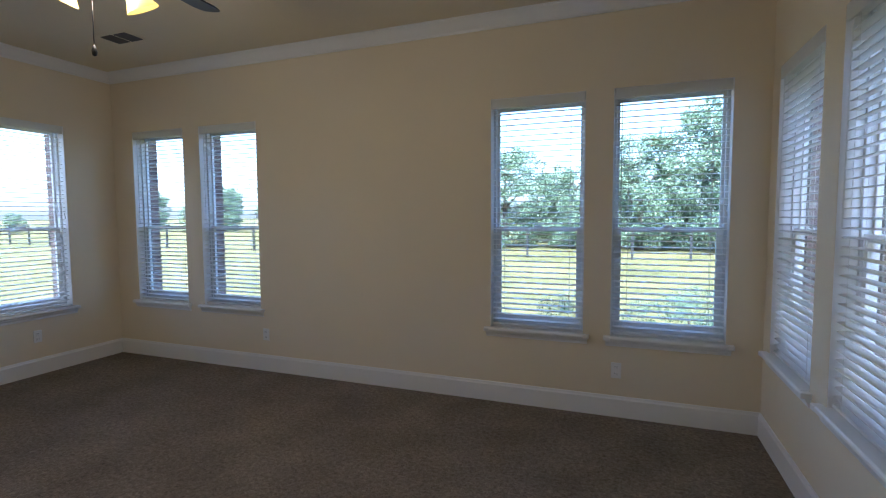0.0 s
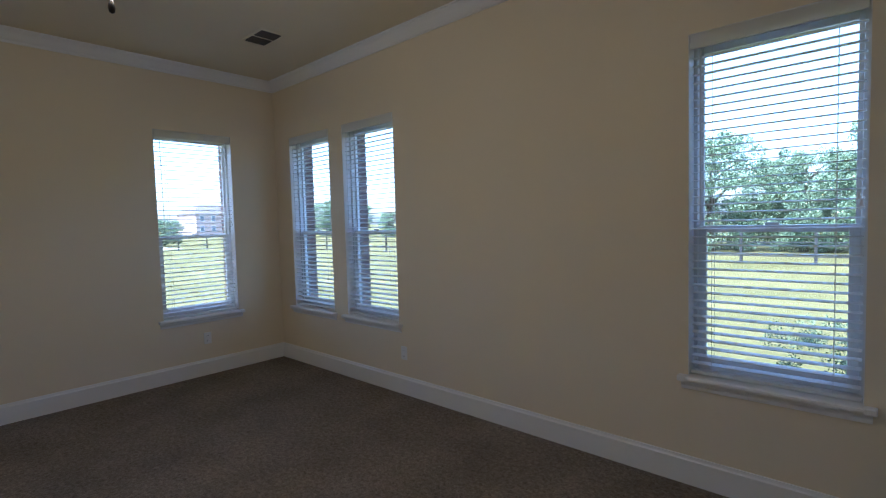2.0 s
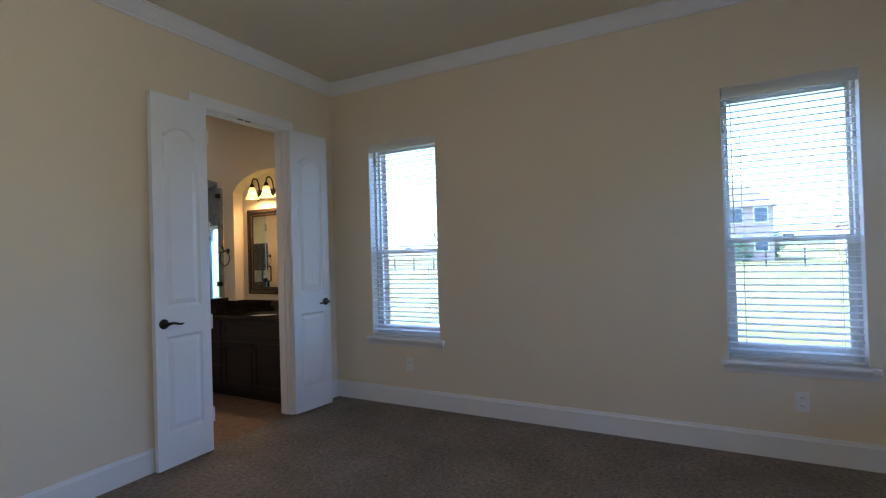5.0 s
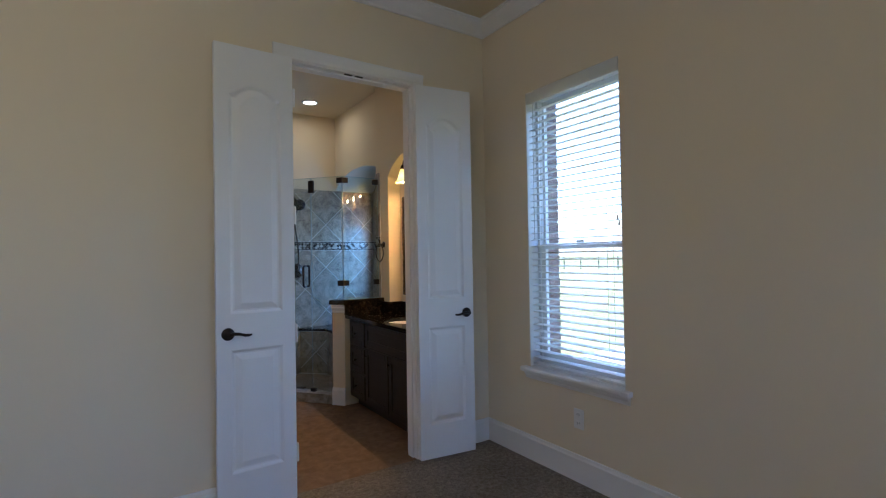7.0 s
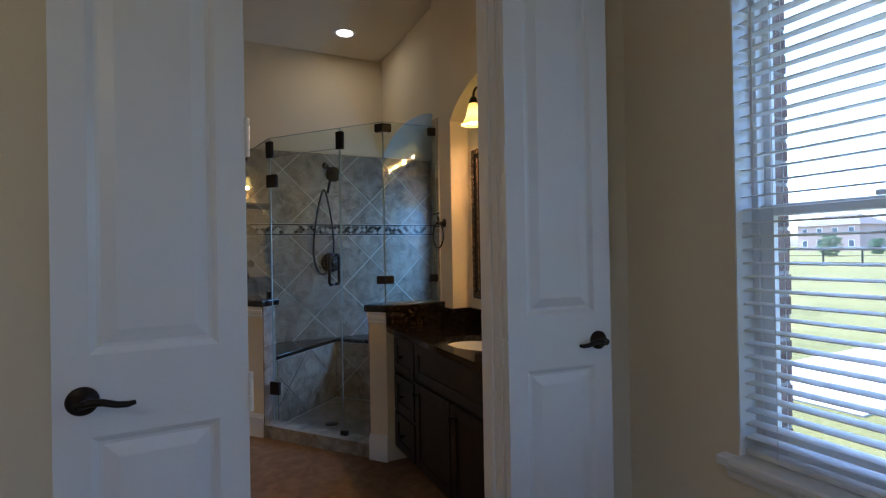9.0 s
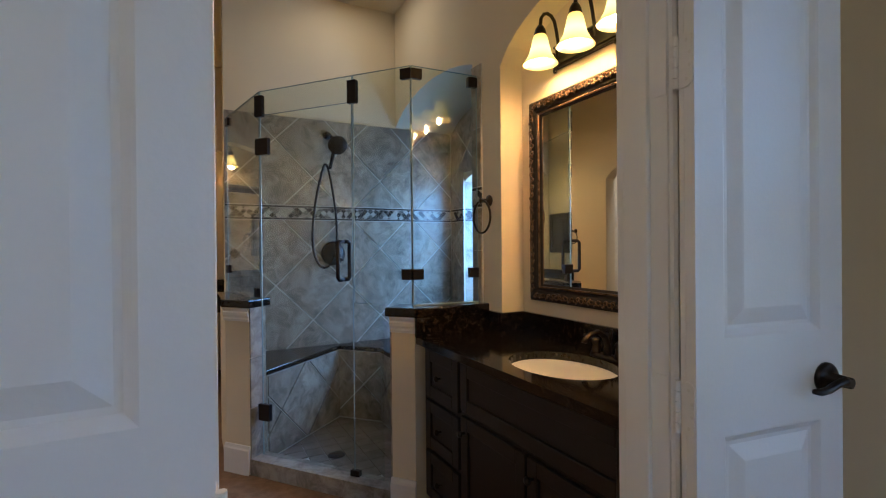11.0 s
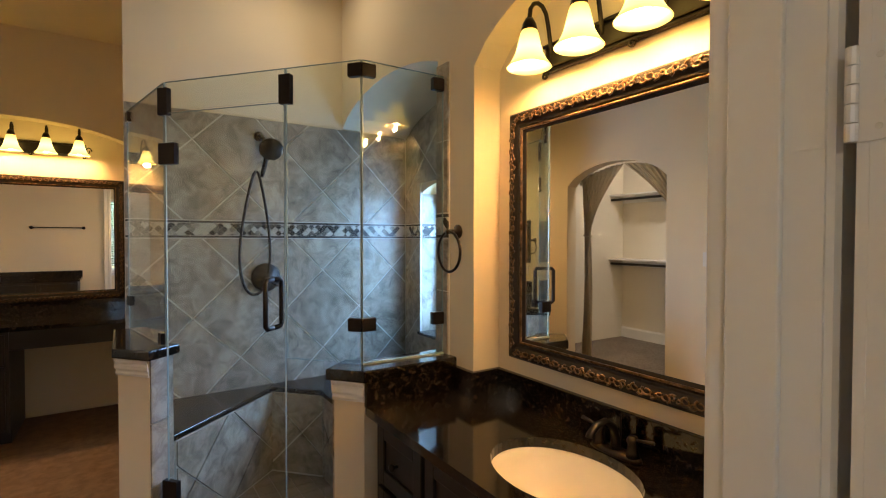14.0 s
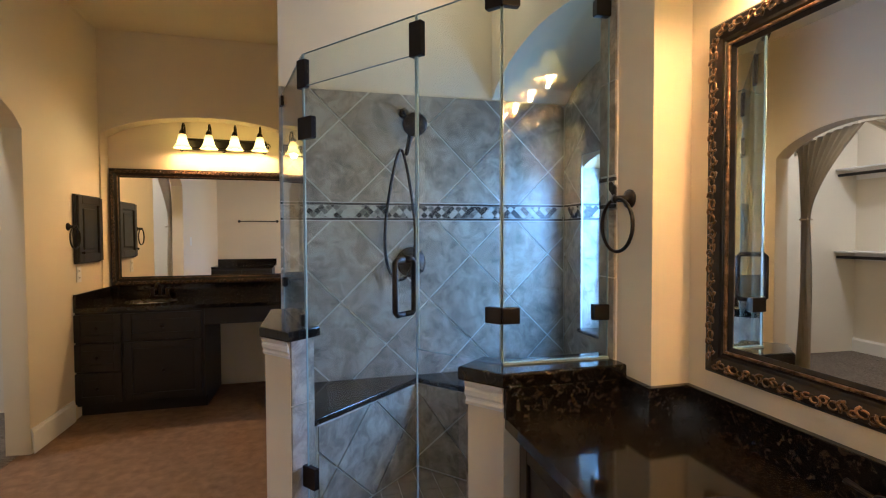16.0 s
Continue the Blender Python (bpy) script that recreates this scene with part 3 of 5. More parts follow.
# ceiling fan with a light kit
FX, FY = -2.42, 1.78
FDROP = 0.13
fan = thing("ceiling_fan", (FX, FY, ZC - FDROP), "dark bronze ceiling fan with lit tulip glass shades", "ceiling fan")
part("canopy", lathe(bmesh.new(), [(0, FDROP), (0.075, FDROP), (0.07, FDROP - 0.03), (0.03, FDROP - 0.06), (0, FDROP - 0.06)], 24), BRONZE, fan, "", True)
part("downrod", lathe(bmesh.new(), [(0.013, FDROP - 0.05), (0.013, -0.20)], 12), BRONZE, fan, "", True)
part("motor", lathe(bmesh.new(), [(0, -0.18), (0.05, -0.185), (0.12, -0.21), (0.13, -0.25), (0.12, -0.285), (0.06, -0.31), (0.055, -0.37), (0.03, -0.39), (0, -0.39)], 28), BRONZE, fan, "", True)
for i in range(5):
    r = pose(0, 0, 0, 0, 0, 72 * i + 21)
    arm = part("blade_iron", box(bmesh.new(), 0.1, 0.22, -0.02, 0.02, -0.275, -0.265, 0.003), BRONZE, fan)
    arm.matrix_basis = r
    bm = prism(bmesh.new(), [(0.20, -0.055), (0.60, -0.075), (0.655, -0.055), (0.665, 0), (0.655, 0.055), (0.60, 0.075), (0.20, 0.055)], flat, -0.004, 0.004)
    bl = part("blade", bm, DARKWOOD, fan)
    bl.matrix_basis = r @ pose(0, 0, -0.27, 10)
for i in range(3):
    a = radians(120 * i + 70)
    c, s = math.cos(a), math.sin(a)
    arm = part("light_arm", tube(bmesh.new(), [(0.05 * c, 0.05 * s, -0.35), (0.09 * c, 0.09 * s, -0.36), (0.125 * c, 0.125 * s, -0.37)], 0.009), BRONZE, fan, "", True)
    sh = part("shade", lathe(bmesh.new(), [(0.022, 0), (0.035, -0.015), (0.042, -0.05), (0.052, -0.085), (0.07, -0.115), (0.066, -0.115), (0.048, -0.085), (0.036, -0.05), (0.02, -0.012)], 20), SHADE, fan, "lit amber frosted tulip glass shade", True)
    sh.matrix_basis = Matrix.Translation((0.125 * c, 0.125 * s, -0.365)) @ pose(0, 0, 0, -28 * -s, -28 * c, 0)
fan_lamp = new("fan_lamp", bpy.data.lights.new("fan_lamp", "POINT"))
fan_lamp.data.energy, fan_lamp.data.color, fan_lamp.data.shadow_soft_size = FAN_WATTS, (1.0, 0.78, 0.52), 0.12
fan_lamp.location = (FX, FY, ZC - 0.60)
part("pull_chain", tube(bmesh.new(), [(0.02, -0.03, -0.39), (0.02, -0.03, -0.68)], 0.0018, 5), BRONZE, fan)
part("chain_fob", lathe(bmesh.new(), [(0, 0), (0.006, -0.005), (0.011, -0.03), (0.008, -0.045), (0, -0.05)], 12, Matrix.Translation((0.02, -0.03, -0.675))), DARKWOOD, fan, "", True)

# ---- bathroom shell ----


def arch_wall(u0, u1, a, b, spring, rise, n=16):
    """Outline of a wall with an arched opening down to the floor."""
    arc = [(a + (b - a) * i / n, spring + rise * (1 - (2 * i / n - 1) ** 2) ** 0.75) for i in range(n + 1)]
    return [(u0, 0), (a, 0)] + arc + [(b, 0), (u1, 0), (u1, ZC), (u0, ZC)]


NA, NB = -1.70, -0.66
bm = bmesh.new()
prism(bm, arch_wall(-1.90, SB, NA, NB, 2.06, 0.20), on_x, NICHE_X, BW)
structure("wall_niche_west", bm, PAINT, "cream wall with a rounded arched vanity niche", "wall")
bm = box(bmesh.new(), W - THICK, NICHE_X, REC_N, SB, 0, ZC + 0.1)
structure("wall_bath_west", bm, PAINT, "cream bathroom wall behind the vanity", "wall")
structure("wall_tub_west", box(bmesh.new(), W - THICK, NICHE_X, -5.4, SHOWER_Y - 0.125, 0, ZC + 0.1), PAINT, "cream bathroom wall beyond the shower", "wall")
structure("wall_above_shower", prism(bmesh.new(), arch_wall(SHOWER_Y, REC_N, SHOWER_Y + 0.004, REC_N - 0.004, 2.13, 0.175)[2:-4] + [(REC_N, 2.13), (REC_N, ZC), (SHOWER_Y, ZC), (SHOWER_Y, 2.13)], on_x, REC_X, SHOWER_X), PAINT, "cream arched wall above the shower recess", "wall")
structure("wall_shower_pier", box(bmesh.new(), NICHE_X, BW, REC_N, -1.90, 2.125, ZC), PAINT, "cream top of the pier beside the shower", "wall")
structure("wall_shower_near", box(bmesh.new(), REC_X - 0.16, W - THICK, REC_N, -1.85, -0.3, 2.6), PAINT, "side wall of the shower recess", "wall")
structure("wall_shower_west", open_wall(bmesh.new(), SHOWER_Y - 0.125, REC_N, -0.3, ZC, REC_X - 0.16, REC_X, [(*SW_Y, *SW_Z)], on_x), TILE, "outer wall of the shower recess with a tiled window opening", "wall")
structure("wall_shower_back", box(bmesh.new(), REC_X, SHOWER_END, SHOWER_Y - 0.125, SHOWER_Y - 0.012, 0, ZC), PAINT, "cream wall between shower and tub", "wall")
EA, EB = -4.0, -2.82
structure("wall_bath_east", prism(bmesh.new(), arch_wall(-5.4, SB, EA, EB, 1.98, 0.20), on_x, BE, BE + 0.13), PAINT, "cream wall with an arched closet opening", "wall")
FA, FB = -4.35, -2.752
structure("wall_niche_far", prism(bmesh.new(), arch_wall(NICHE_X, BE, FA, FB, 2.16, 0.17), on_y, NICHE_Y, BS), PAINT, "cream wall with an arched niche above the far vanity", "wall")
structure("wall_bath_far", box(bmesh.new(), W - THICK, 0.4, NICHE_Y - 0.15, NICHE_Y, -0.2, ZC + 0.1), PAINT, "cream wall at the back of the far vanity", "wall")
structure("ceiling_bath", box(bmesh.new(), W, BE + 0.13, NICHE_Y, SB, ZC, ZC + 0.08), CEIL, "cream bathroom ceiling", "ceiling")
structure("floor_bath", box(bmesh.new(), W, BE + 0.065, NICHE_Y, S - 0.004, -0.1, -0.002), BATHFLOOR, "tan brown bathroom floor", "floor")
structure("baseboard_bath", sweep(bmesh.new(), BASE, [(BE, EA), (BE, -4.53)][::-1], False), TRIM, "white painted baseboard beside the closet arch", "baseboard")
structure("baseboard_bath_door", sweep(bmesh.new(), BASE, [(BE, -1.21), (BE, EB)][::-1], False), TRIM, "white painted bathroom baseboard", "baseboard")
structure("baseboard_arch", sweep(bmesh.new(), BASE, [(BE + 0.13, EA), (BE, EA)], False), TRIM, "white painted baseboard on the arch side", "baseboard")

# closet behind the arch
CX = -0.75
structure("closet_wall_back", box(bmesh.new(), CX, CX + 0.1, NICHE_Y, SB, 0, ZC), CLOSET, "pale closet wall", "wall")
structure("closet_wall_side", box(bmesh.new(), BE + 0.13, CX, -4.96, -4.86, 0, ZC), CLOSET, "pale closet side wall", "wall")
structure("closet_wall_end", box(bmesh.new(), BE + 0.13, CX, -2.0, -1.9, 0, ZC), CLOSET, "pale closet end wall", "wall")
structure("closet_ceiling", box(bmesh.new(), BE + 0.13, CX, -4.86, -2.0, 2.7, 2.78), CLOSET, "pale closet ceiling", "ceiling")
structure("closet_floor", box(bmesh.new(), BE + 0.065, CX, -4.86, -2.0, -0.1, 0.004), CARPET, "brown closet carpet", "floor")
structure("baseboard_closet", sweep(bmesh.new(), BASE, [(CX, -2.0), (CX, -4.86)][::-1], False), TRIM, "white closet baseboard", "baseboard")
for z in (1.12, 2.02):
    sh = thing("closet_shelf", (CX, -3.3, z), "white closet shelf on a cleat above a hanging rod", "shelf", "closet shelves")
    part("board", box(bmesh.new(), -0.31, 0, -1.55, 1.25, 0, 0.019, 0.003), TRIM, sh)
    part("cleat", box(bmesh.new(), -0.019, 0, -1.55, 1.25, -0.09, 0), TRIM, sh)
    part("rod", tube(bmesh.new(), [(-0.26, -1.55, -0.05), (-0.26, 1.25, -0.05)], 0.016, 12), DARKWOOD, sh, "dark wooden hanging rod", True)
    for y in (-0.8, 0.0, 0.8):
        part("bracket", prism(bmesh.new(), [(-0.28, 0), (0, 0), (0, -0.2), (-0.02, -0.2), (-0.05, -0.06), (-0.28, -0.03)], lambda u, v, d: (u, d, v), y - 0.008, y + 0.008), TRIM, sh)


def curtain(y_top0, y_top1, y_tie, label):
    """A curtain drawn to one side of the arch and tied; gathers as waves."""
    bm = bmesh.new()
    rows, cols, grid = 40, 60, []
    for r in range(rows + 1):
        s = r / rows
        z = 2.17 - 2.12 * s
        k = min(s / 0.34, 1.0)
        pull = (1 - k) ** 1.6 if s < 0.34 else -0.10 * math.sin(min((s - 0.34) / 0.66, 1) * math.pi / 2)
        line = []
        for c in range(cols + 1):
            u = c / cols
            top = y_top0 + (y_top1 - y_top0) * u
            wide = 0.055 + 0.10 * max(0, s - 0.34)
            tied = y_tie + (u - 0.5) * wide * (1 if y_top1 > y_top0 else -1)
            f = max(pull, 0)
            y = tied + (top - tied) * f
            amp = 0.02 + 0.012 * math.sin(7 * s + u * 4)
            line.append(bm.verts.new((BE + 0.175 + amp * math.sin(u * 2 * math.pi * 9 + 2 * s), y, min(z, 1.98 + 0.19 * (1 - min(1, abs((top - (EA + EB) / 2) / ((EB - EA) / 2))) ** 2) ** 0.75 if r == 0 else z))))
        grid.append(line)
    for a, b in zip(grid, grid[1:]):
        for c in range(cols):
            bm.faces.new((a[c], a[c + 1], b[c + 1], b[c]))
    bmesh.ops.solidify(bm, geom=list(bm.faces), thickness=0.002)
    cu = thing("curtain", (0, 0, 0), label, "curtain", "closet curtains")
    part("cloth", bm, CURTAIN, cu, "", True)
    part("tie_back", tube(bmesh.new(), [(BE + 0.175 + 0.045 * math.cos(a), y_tie + 0.04 * math.sin(a), 1.45) for a in [i * math.pi / 8 for i in range(16)]], 0.008, 6, True), CURTAIN, cu)
    return cu


mid = (EA + EB) / 2
curtain(EA + 0.01, mid, EA + 0.13, "olive taupe curtain tied back in the closet arch")
curtain(EB - 0.01, mid, EB + 0.07, "olive taupe curtain drawn to the other side of the arch")


# ---- near vanity ----
CT, CF = 0.81, -4.965


def cabinet_front(parent, x, y0, y1, z0, z1, name, knob=True):
    """A framed front facing +x with a recessed panel."""
    bm = bmesh.new()
    s = 0.05
    for q in ((y0, y0 + s, z0, z1), (y1 - s, y1, z0, z1), (y0 + s, y1 - s, z0, z0 + s), (y0 + s, y1 - s, z1 - s, z1)):
        box(bm, x, x + 0.018, q[0], q[1], q[2], q[3], 0.003)
    box(bm, x, x + 0.008, y0 + s, y1 - s, z0 + s, z1 - s)
    d = part(name, bm, DARKWOOD, parent)
    if knob:
        part("knob", lathe(bmesh.new(), [(0, 0), (0.006, 0), (0.006, 0.012), (0.014, 0.02), (0.012, 0.027), (0, 0.03)], 12, pose(x + 0.018, (y0 + y1) / 2 if name == "drawer" else y0 + 0.03, (z0 + z1) / 2 if name == "drawer" else z1 - 0.06, 0, 90, 0)), BRONZE, d, "", True)
    return d


cab = thing("vanity_cabinet", (0, 0, 0), "espresso-stained wooden vanity cabinet under granite", "cabinet")
bm = box(bmesh.new(), NICHE_X, CF - 0.045, -1.825, SB - 0.012, 0.09, CT - 0.185)
box(bm, CF - 0.065, CF - 0.045, -1.825, SB - 0.012, CT - 0.185, CT - 0.03)
box(bm, NICHE_X, CF - 0.065, -1.825, -1.807, CT - 0.185, CT - 0.03)
part("body", bm, DARKWOOD, cab)
part("toe_kick", box(bmesh.new(), NICHE_X, CF - 0.12, -1.825, SB - 0.012, 0.0, 0.09), DARKWOOD, cab)
for i, z in enumerate((0.11, 0.335, 0.56)):
    cabinet_front(cab, CF - 0.045, -1.79, -1.49, z, z + 0.205, "drawer")
for a, b in ((-1.47, -1.06), (-1.05, -0.64)):
    cabinet_front(cab, CF - 0.045, a, b, 0.11, 0.56, "door")
cabinet_front(cab, CF - 0.045, -1.47, -0.64, 0.58, 0.765, "false_front", False)

SX, SY, SRX, SRY = -5.20, -1.12, 0.165, 0.215   # basin


def slab_with_hole(bm, x0, x1, y0, y1, z0, z1, cx, cy, rx, ry, n=48):
    ell = [(cx + rx * math.cos(2 * math.pi * i / n), cy + ry * math.sin(2 * math.pi * i / n)) for i in range(n)]
    def edge(i):
        a = 2 * math.pi * i / n
        c, s = math.cos(a), math.sin(a)
        ks = []
        if c > 1e-9: ks.append((x1 - cx) / c)
        if c < -1e-9: ks.append((x0 - cx) / c)
        if s > 1e-9: ks.append((y1 - cy) / s)
        if s < -1e-9: ks.append((y0 - cy) / s)
        k = min(ks)
        return (cx + k * c, cy + k * s)
    out = [edge(i) for i in range(n)]
    for corner in ((x0, y0), (x1, y0), (x1, y1), (x0, y1)):
        j = min(range(n), key=lambda i: (out[i][0] - corner[0]) ** 2 + (out[i][1] - corner[1]) ** 2)
        out[j] = corner
    vs = {}
    for nm, ring in (("i", ell), ("o", out)):
        for z in (z0, z1):
            vs[nm, z] = [bm.verts.new((x, y, z)) for x, y in ring]
    for i in range(n):
        j = (i + 1) % n
        bm.faces.new((vs["i", z1][i], vs["o", z1][i], vs["o", z1][j], vs["i", z1][j]))
        bm.faces.new((vs["i", z0][i], vs["i", z0][j], vs["o", z0][j], vs["o", z0][i]))
        bm.faces.new((vs["o", z0][i], vs["o", z0][j], vs["o", z1][j], vs["o", z1][i]))
        bm.faces.new((vs["i", z0][i], vs["i", z1][i], vs["i", z1][j], vs["i", z0][j]))
    return bm


def sink(m, rx, ry):
    s = thing("sink", m, "white oval undermount sink", "sink")
    prof = [(1.04, 0.0), (1.0, 0.0), (0.98, -0.02), (0.9, -0.07), (0.7, -0.115), (0.4, -0.135), (0.1, -0.14), (0.0, -0.14)]
    bm = bmesh.new()
    lathe(bm, prof, 40, Matrix.Diagonal((rx, ry, 1, 1)))
    part("bowl", bm, CERAMIC, s, "", True)
    part("drain", lathe(bmesh.new(), [(0, -0.134), (0.02, -0.134), (0.022, -0.138)], 16), BRONZE, s, "", True)
    return s


def faucet(m):
    """Centre-set faucet; the spout points to local +x, handles along y."""
    f = thing("faucet", m, "oil-rubbed bronze two-handle arched faucet", "faucet", "bathroom faucets")
    part("base_plate", lathe(bmesh.new(), [(0, 0), (1, 0), (0.95, 0.012), (0.7, 0.018), (0, 0.018)], 24, Matrix.Diagonal((0.028, 0.085, 1, 1))), BRONZE, f, "", True)
    part("spout", tube(bmesh.new(), [(0, 0, 0.01), (0, 0, 0.06), (0.012, 0, 0.10), (0.045, 0, 0.125), (0.08, 0, 0.12), (0.105, 0, 0.10), (0.112, 0, 0.085)], [0.016, 0.013, 0.012, 0.0115, 0.011, 0.0105, 0.011], 12), BRONZE, f, "", True)
    part("lift_rod", tube(bmesh.new(), [(-0.022, 0, 0.015), (-0.022, 0, 0.13)], 0.003, 6), BRONZE, f)
    for y in (-0.055, 0.055):
        h = part("handle", lathe(bmesh.new(), [(0, 0.01), (0.02, 0.012), (0.016, 0.03), (0.013, 0.055), (0.017, 0.07), (0.012, 0.082), (0, 0.085)], 14, Matrix.Translation((0, y, 0))), BRONZE, f, "", True)
        part("lever", tube(bmesh.new(), [(0, y, 0.072), (0.0, y + math.copysign(0.03, y), 0.078), (0.0, y + math.copysign(0.062, y), 0.085)], [0.006, 0.005, 0.007], 8), BRONZE, h, "", True)
    return f


counter = thing("vanity_counter", (0, 0, 0), "polished dark brown granite vanity countertop with backsplash", "countertop")
bm = slab_with_hole(bmesh.new(), NICHE_X, CF, -1.829, SB - 0.002, CT - 0.03, CT, SX, SY, SRX, SRY)
part("slab", bm, GRANITE, counter)
part("backsplash", box(bmesh.new(), NICHE_X, NICHE_X + 0.02, NA, SB - 0.002, CT, CT + 0.10, 0.002), GRANITE, counter)
part("return_splash", box(bmesh.new(), NICHE_X + 0.02, BW + 0.02, NA, NA + 0.02, CT, CT + 0.10, 0.002), GRANITE, counter)
part("pier_splash", box(bmesh.new(), BW, BW + 0.02, -1.83, NA, CT, CT + 0.10, 0.002), GRANITE, counter)
part("pony_splash", box(bmesh.new(), BW + 0.02, CF + 0.004, -1.831, -1.812, CT, 0.90, 0.002), GRANITE, counter)
sink(Matrix.Translation((SX, SY, CT - 0.031)), SRX, SRY)
faucet(Matrix.Translation((-5.395, SY + 0.02, CT)) @ Matrix.Diagonal((1, 1, 0.8, 1)))


def mirror(m, width, height, label):
    """A framed wall mirror; local x along the wall, z up, y towards the room (negative)."""
    f = 0.075
    mi = thing("wall_mirror", m, label, "mirror", "vanity mirrors")
    part("mirror_glass", box(bmesh.new(), f - 0.01, width - f + 0.01, -0.016, -0.010, f - 0.01, height - f + 0.01), MIRROR, mi, "silvered mirror glass")
    prof = [(0, 0), (0, -0.028), (0.008, -0.036), (0.03, -0.038), (0.044, -0.030), (0.052, -0.030), (0.056, -0.024), (0.066, -0.022), (0.075, -0.017), (0.075, -0.004)]
    rings = []
    bm = bmesh.new()
    for o, d in prof:
        rings.append([bm.verts.new((x, d, z)) for x, z in ((o, o), (width - o, o), (width - o, height - o), (o, height - o))])
    for a, b in zip(rings, rings[1:]):
        for i in range(4):
            bm.faces.new((a[i], a[(i + 1) % 4], b[(i + 1) % 4], b[i]))
    fr = part("mirror_frame", bm, DARKWOOD, mi, "dark espresso frame")
    # carved scrolls along the outer band
    bm = bmesh.new()
    step = 0.019
    for ax, length in ((0, width), (1, height)):
        n = int((length - 0.05) / step)
        for side in (0, 1):
            for i in range(n):
                c = 0.035 + (length - 0.07) * (i + 0.5) / n
                o = 0.024 if not side else (height if ax == 0 else width) - 0.024
                flip = 1 if i % 2 else -1
                turn, big = (i * 1.9) % 3.1, 0.55 + 0.4 * ((i * 0.618) % 1)
                pts = []
                for k in range(13):
                    a = k / 12 * math.pi * 2.6 + turn
                    r = (0.0145 - 0.0038 * (a - turn) / math.pi) * big
                    u, v = c + r * 1.2 * math.cos(a) * flip, o + flip * 0.003 + r * 0.95 * math.sin(a) * flip
                    pts.append((u, -0.037 - 0.002 * math.sin(k), v) if ax == 0 else (v, -0.037 - 0.002 * math.sin(k), u))
                tube(bm, pts, [0.0036 - 0.00015 * k for k in range(13)], 5)
    part("carving", bm, GILT, fr, "raised antique bronze scroll carving", True)
    bm = bmesh.new()
    for q in ((0.058, 0.065), (0.002, 0.007)):
        for x0, x1, z0, z1 in ((q[0], width - q[0], q[0], q[1]), (q[0], width - q[0], height - q[1], height - q[0]), (q[0], q[1], q[1], height - q[1]), (width - q[1], width - q[0], q[1], height - q[1])):
            box(bm, x0, x1, -0.030, -0.022, z0, z1, 0.002)
    part("bead", bm, GILT, fr, "bronze inner bead")
    return mi


MY0, MY1, MZ0, MZ1 = -1.605, -0.70, 0.975, 1.868
mirror(pose(NICHE_X + 0.002, MY0, MZ0, 0, 0, 88.7), MY1 - MY0, MZ1 - MZ0, "large mirror in a carved dark bronze frame above the vanity")


def vanity_light(m, n, label):
    """A bar of bell shades; local x along the wall, y towards the room (negative)."""
    v = thing("vanity_light", m, label, "wall light", "vanity lights")
    pitch = 0.205
    half = pitch * (n - 1) / 2
    zb = -0.062
    bm = box(bmesh.new(), -half - 0.03, half + 0.03, -0.024, 0, zb - 0.036, zb + 0.036, 0.008)
    box(bm, -half - 0.04, half + 0.04, -0.014, 0, zb - 0.05, zb + 0.05, 0.005)
    part("back_bar", bm, BRONZE, v)
    for s in (-1, 1):
        bm = bmesh.new()
        tube(bm, [(-half - 0.04, -0.018, zb + s * 0.044), (half + 0.04, -0.018, zb + s * 0.044)], 0.006, 8)
        part("rail", bm, BRONZE, v, "", True)
    for x in (-half - 0.03, 0, half + 0.03):
        part("finial", tube(bmesh.new(), [(x + (0.017 - 0.0012 * k) * math.cos(k * 0.7), -0.02, zb - 0.056 + (0.014 - 0.001 * k) * math.sin(k * 0.7)) for k in range(12)], 0.0045, 6), BRONZE, v, "", True)
    for s in (-1, 1):
        x = s * (half + 0.055)
        part("scroll", tube(bmesh.new(), [(x + s * (0.022 - 0.0016 * k) * math.cos(k * 0.7), -0.012, zb + (0.034 - 0.0025 * k) * math.sin(k * 0.7)) for k in range(11)], 0.0045, 6), BRONZE, v, "", True)
    for i in range(n):
        x = -half + i * pitch
        arm = part("arm", tube(bmesh.new(), [(x, -0.02, -0.06), (x, -0.032, 0.0), (x, -0.04, 0.04), (x, -0.05, 0.075), (x, -0.067, 0.094), (x, -0.087, 0.099), (x, -0.106, 0.092), (x, -0.12, 0.072), (x, -0.125, 0.035)], 0.0072, 10), BRONZE, v, "", True)
        part("socket", lathe(bmesh.new(), [(0, 0.042), (0.012, 0.04), (0.022, 0.022), (0.026, 0.005), (0.026, 0.0), (0, 0)], 16, Matrix.Translation((x, -0.125, 0))), BRONZE, arm, "", True)
        sh = part("shade", lathe(bmesh.new(), [(0.024, 0.002), (0.03, -0.012), (0.036, -0.04), (0.045, -0.075), (0.058, -0.1), (0.072, -0.118), (0.069, -0.118), (0.054, -0.099), (0.041, -0.074), (0.032, -0.04), (0.02, -0.01)], 24, Matrix.Translation((x, -0.125, 0))), SHADE, v, "lit frosted bell glass shade", True)
        part("bulb", lathe(bmesh.new(), [(0, -0.045), (0.012, -0.05), (0.022, -0.075), (0.02, -0.1), (0.01, -0.112), (0, -0.114)], 14, Matrix.Translation((x, -0.125, 0))), HOT, sh, "glowing bulb", True)
    return v


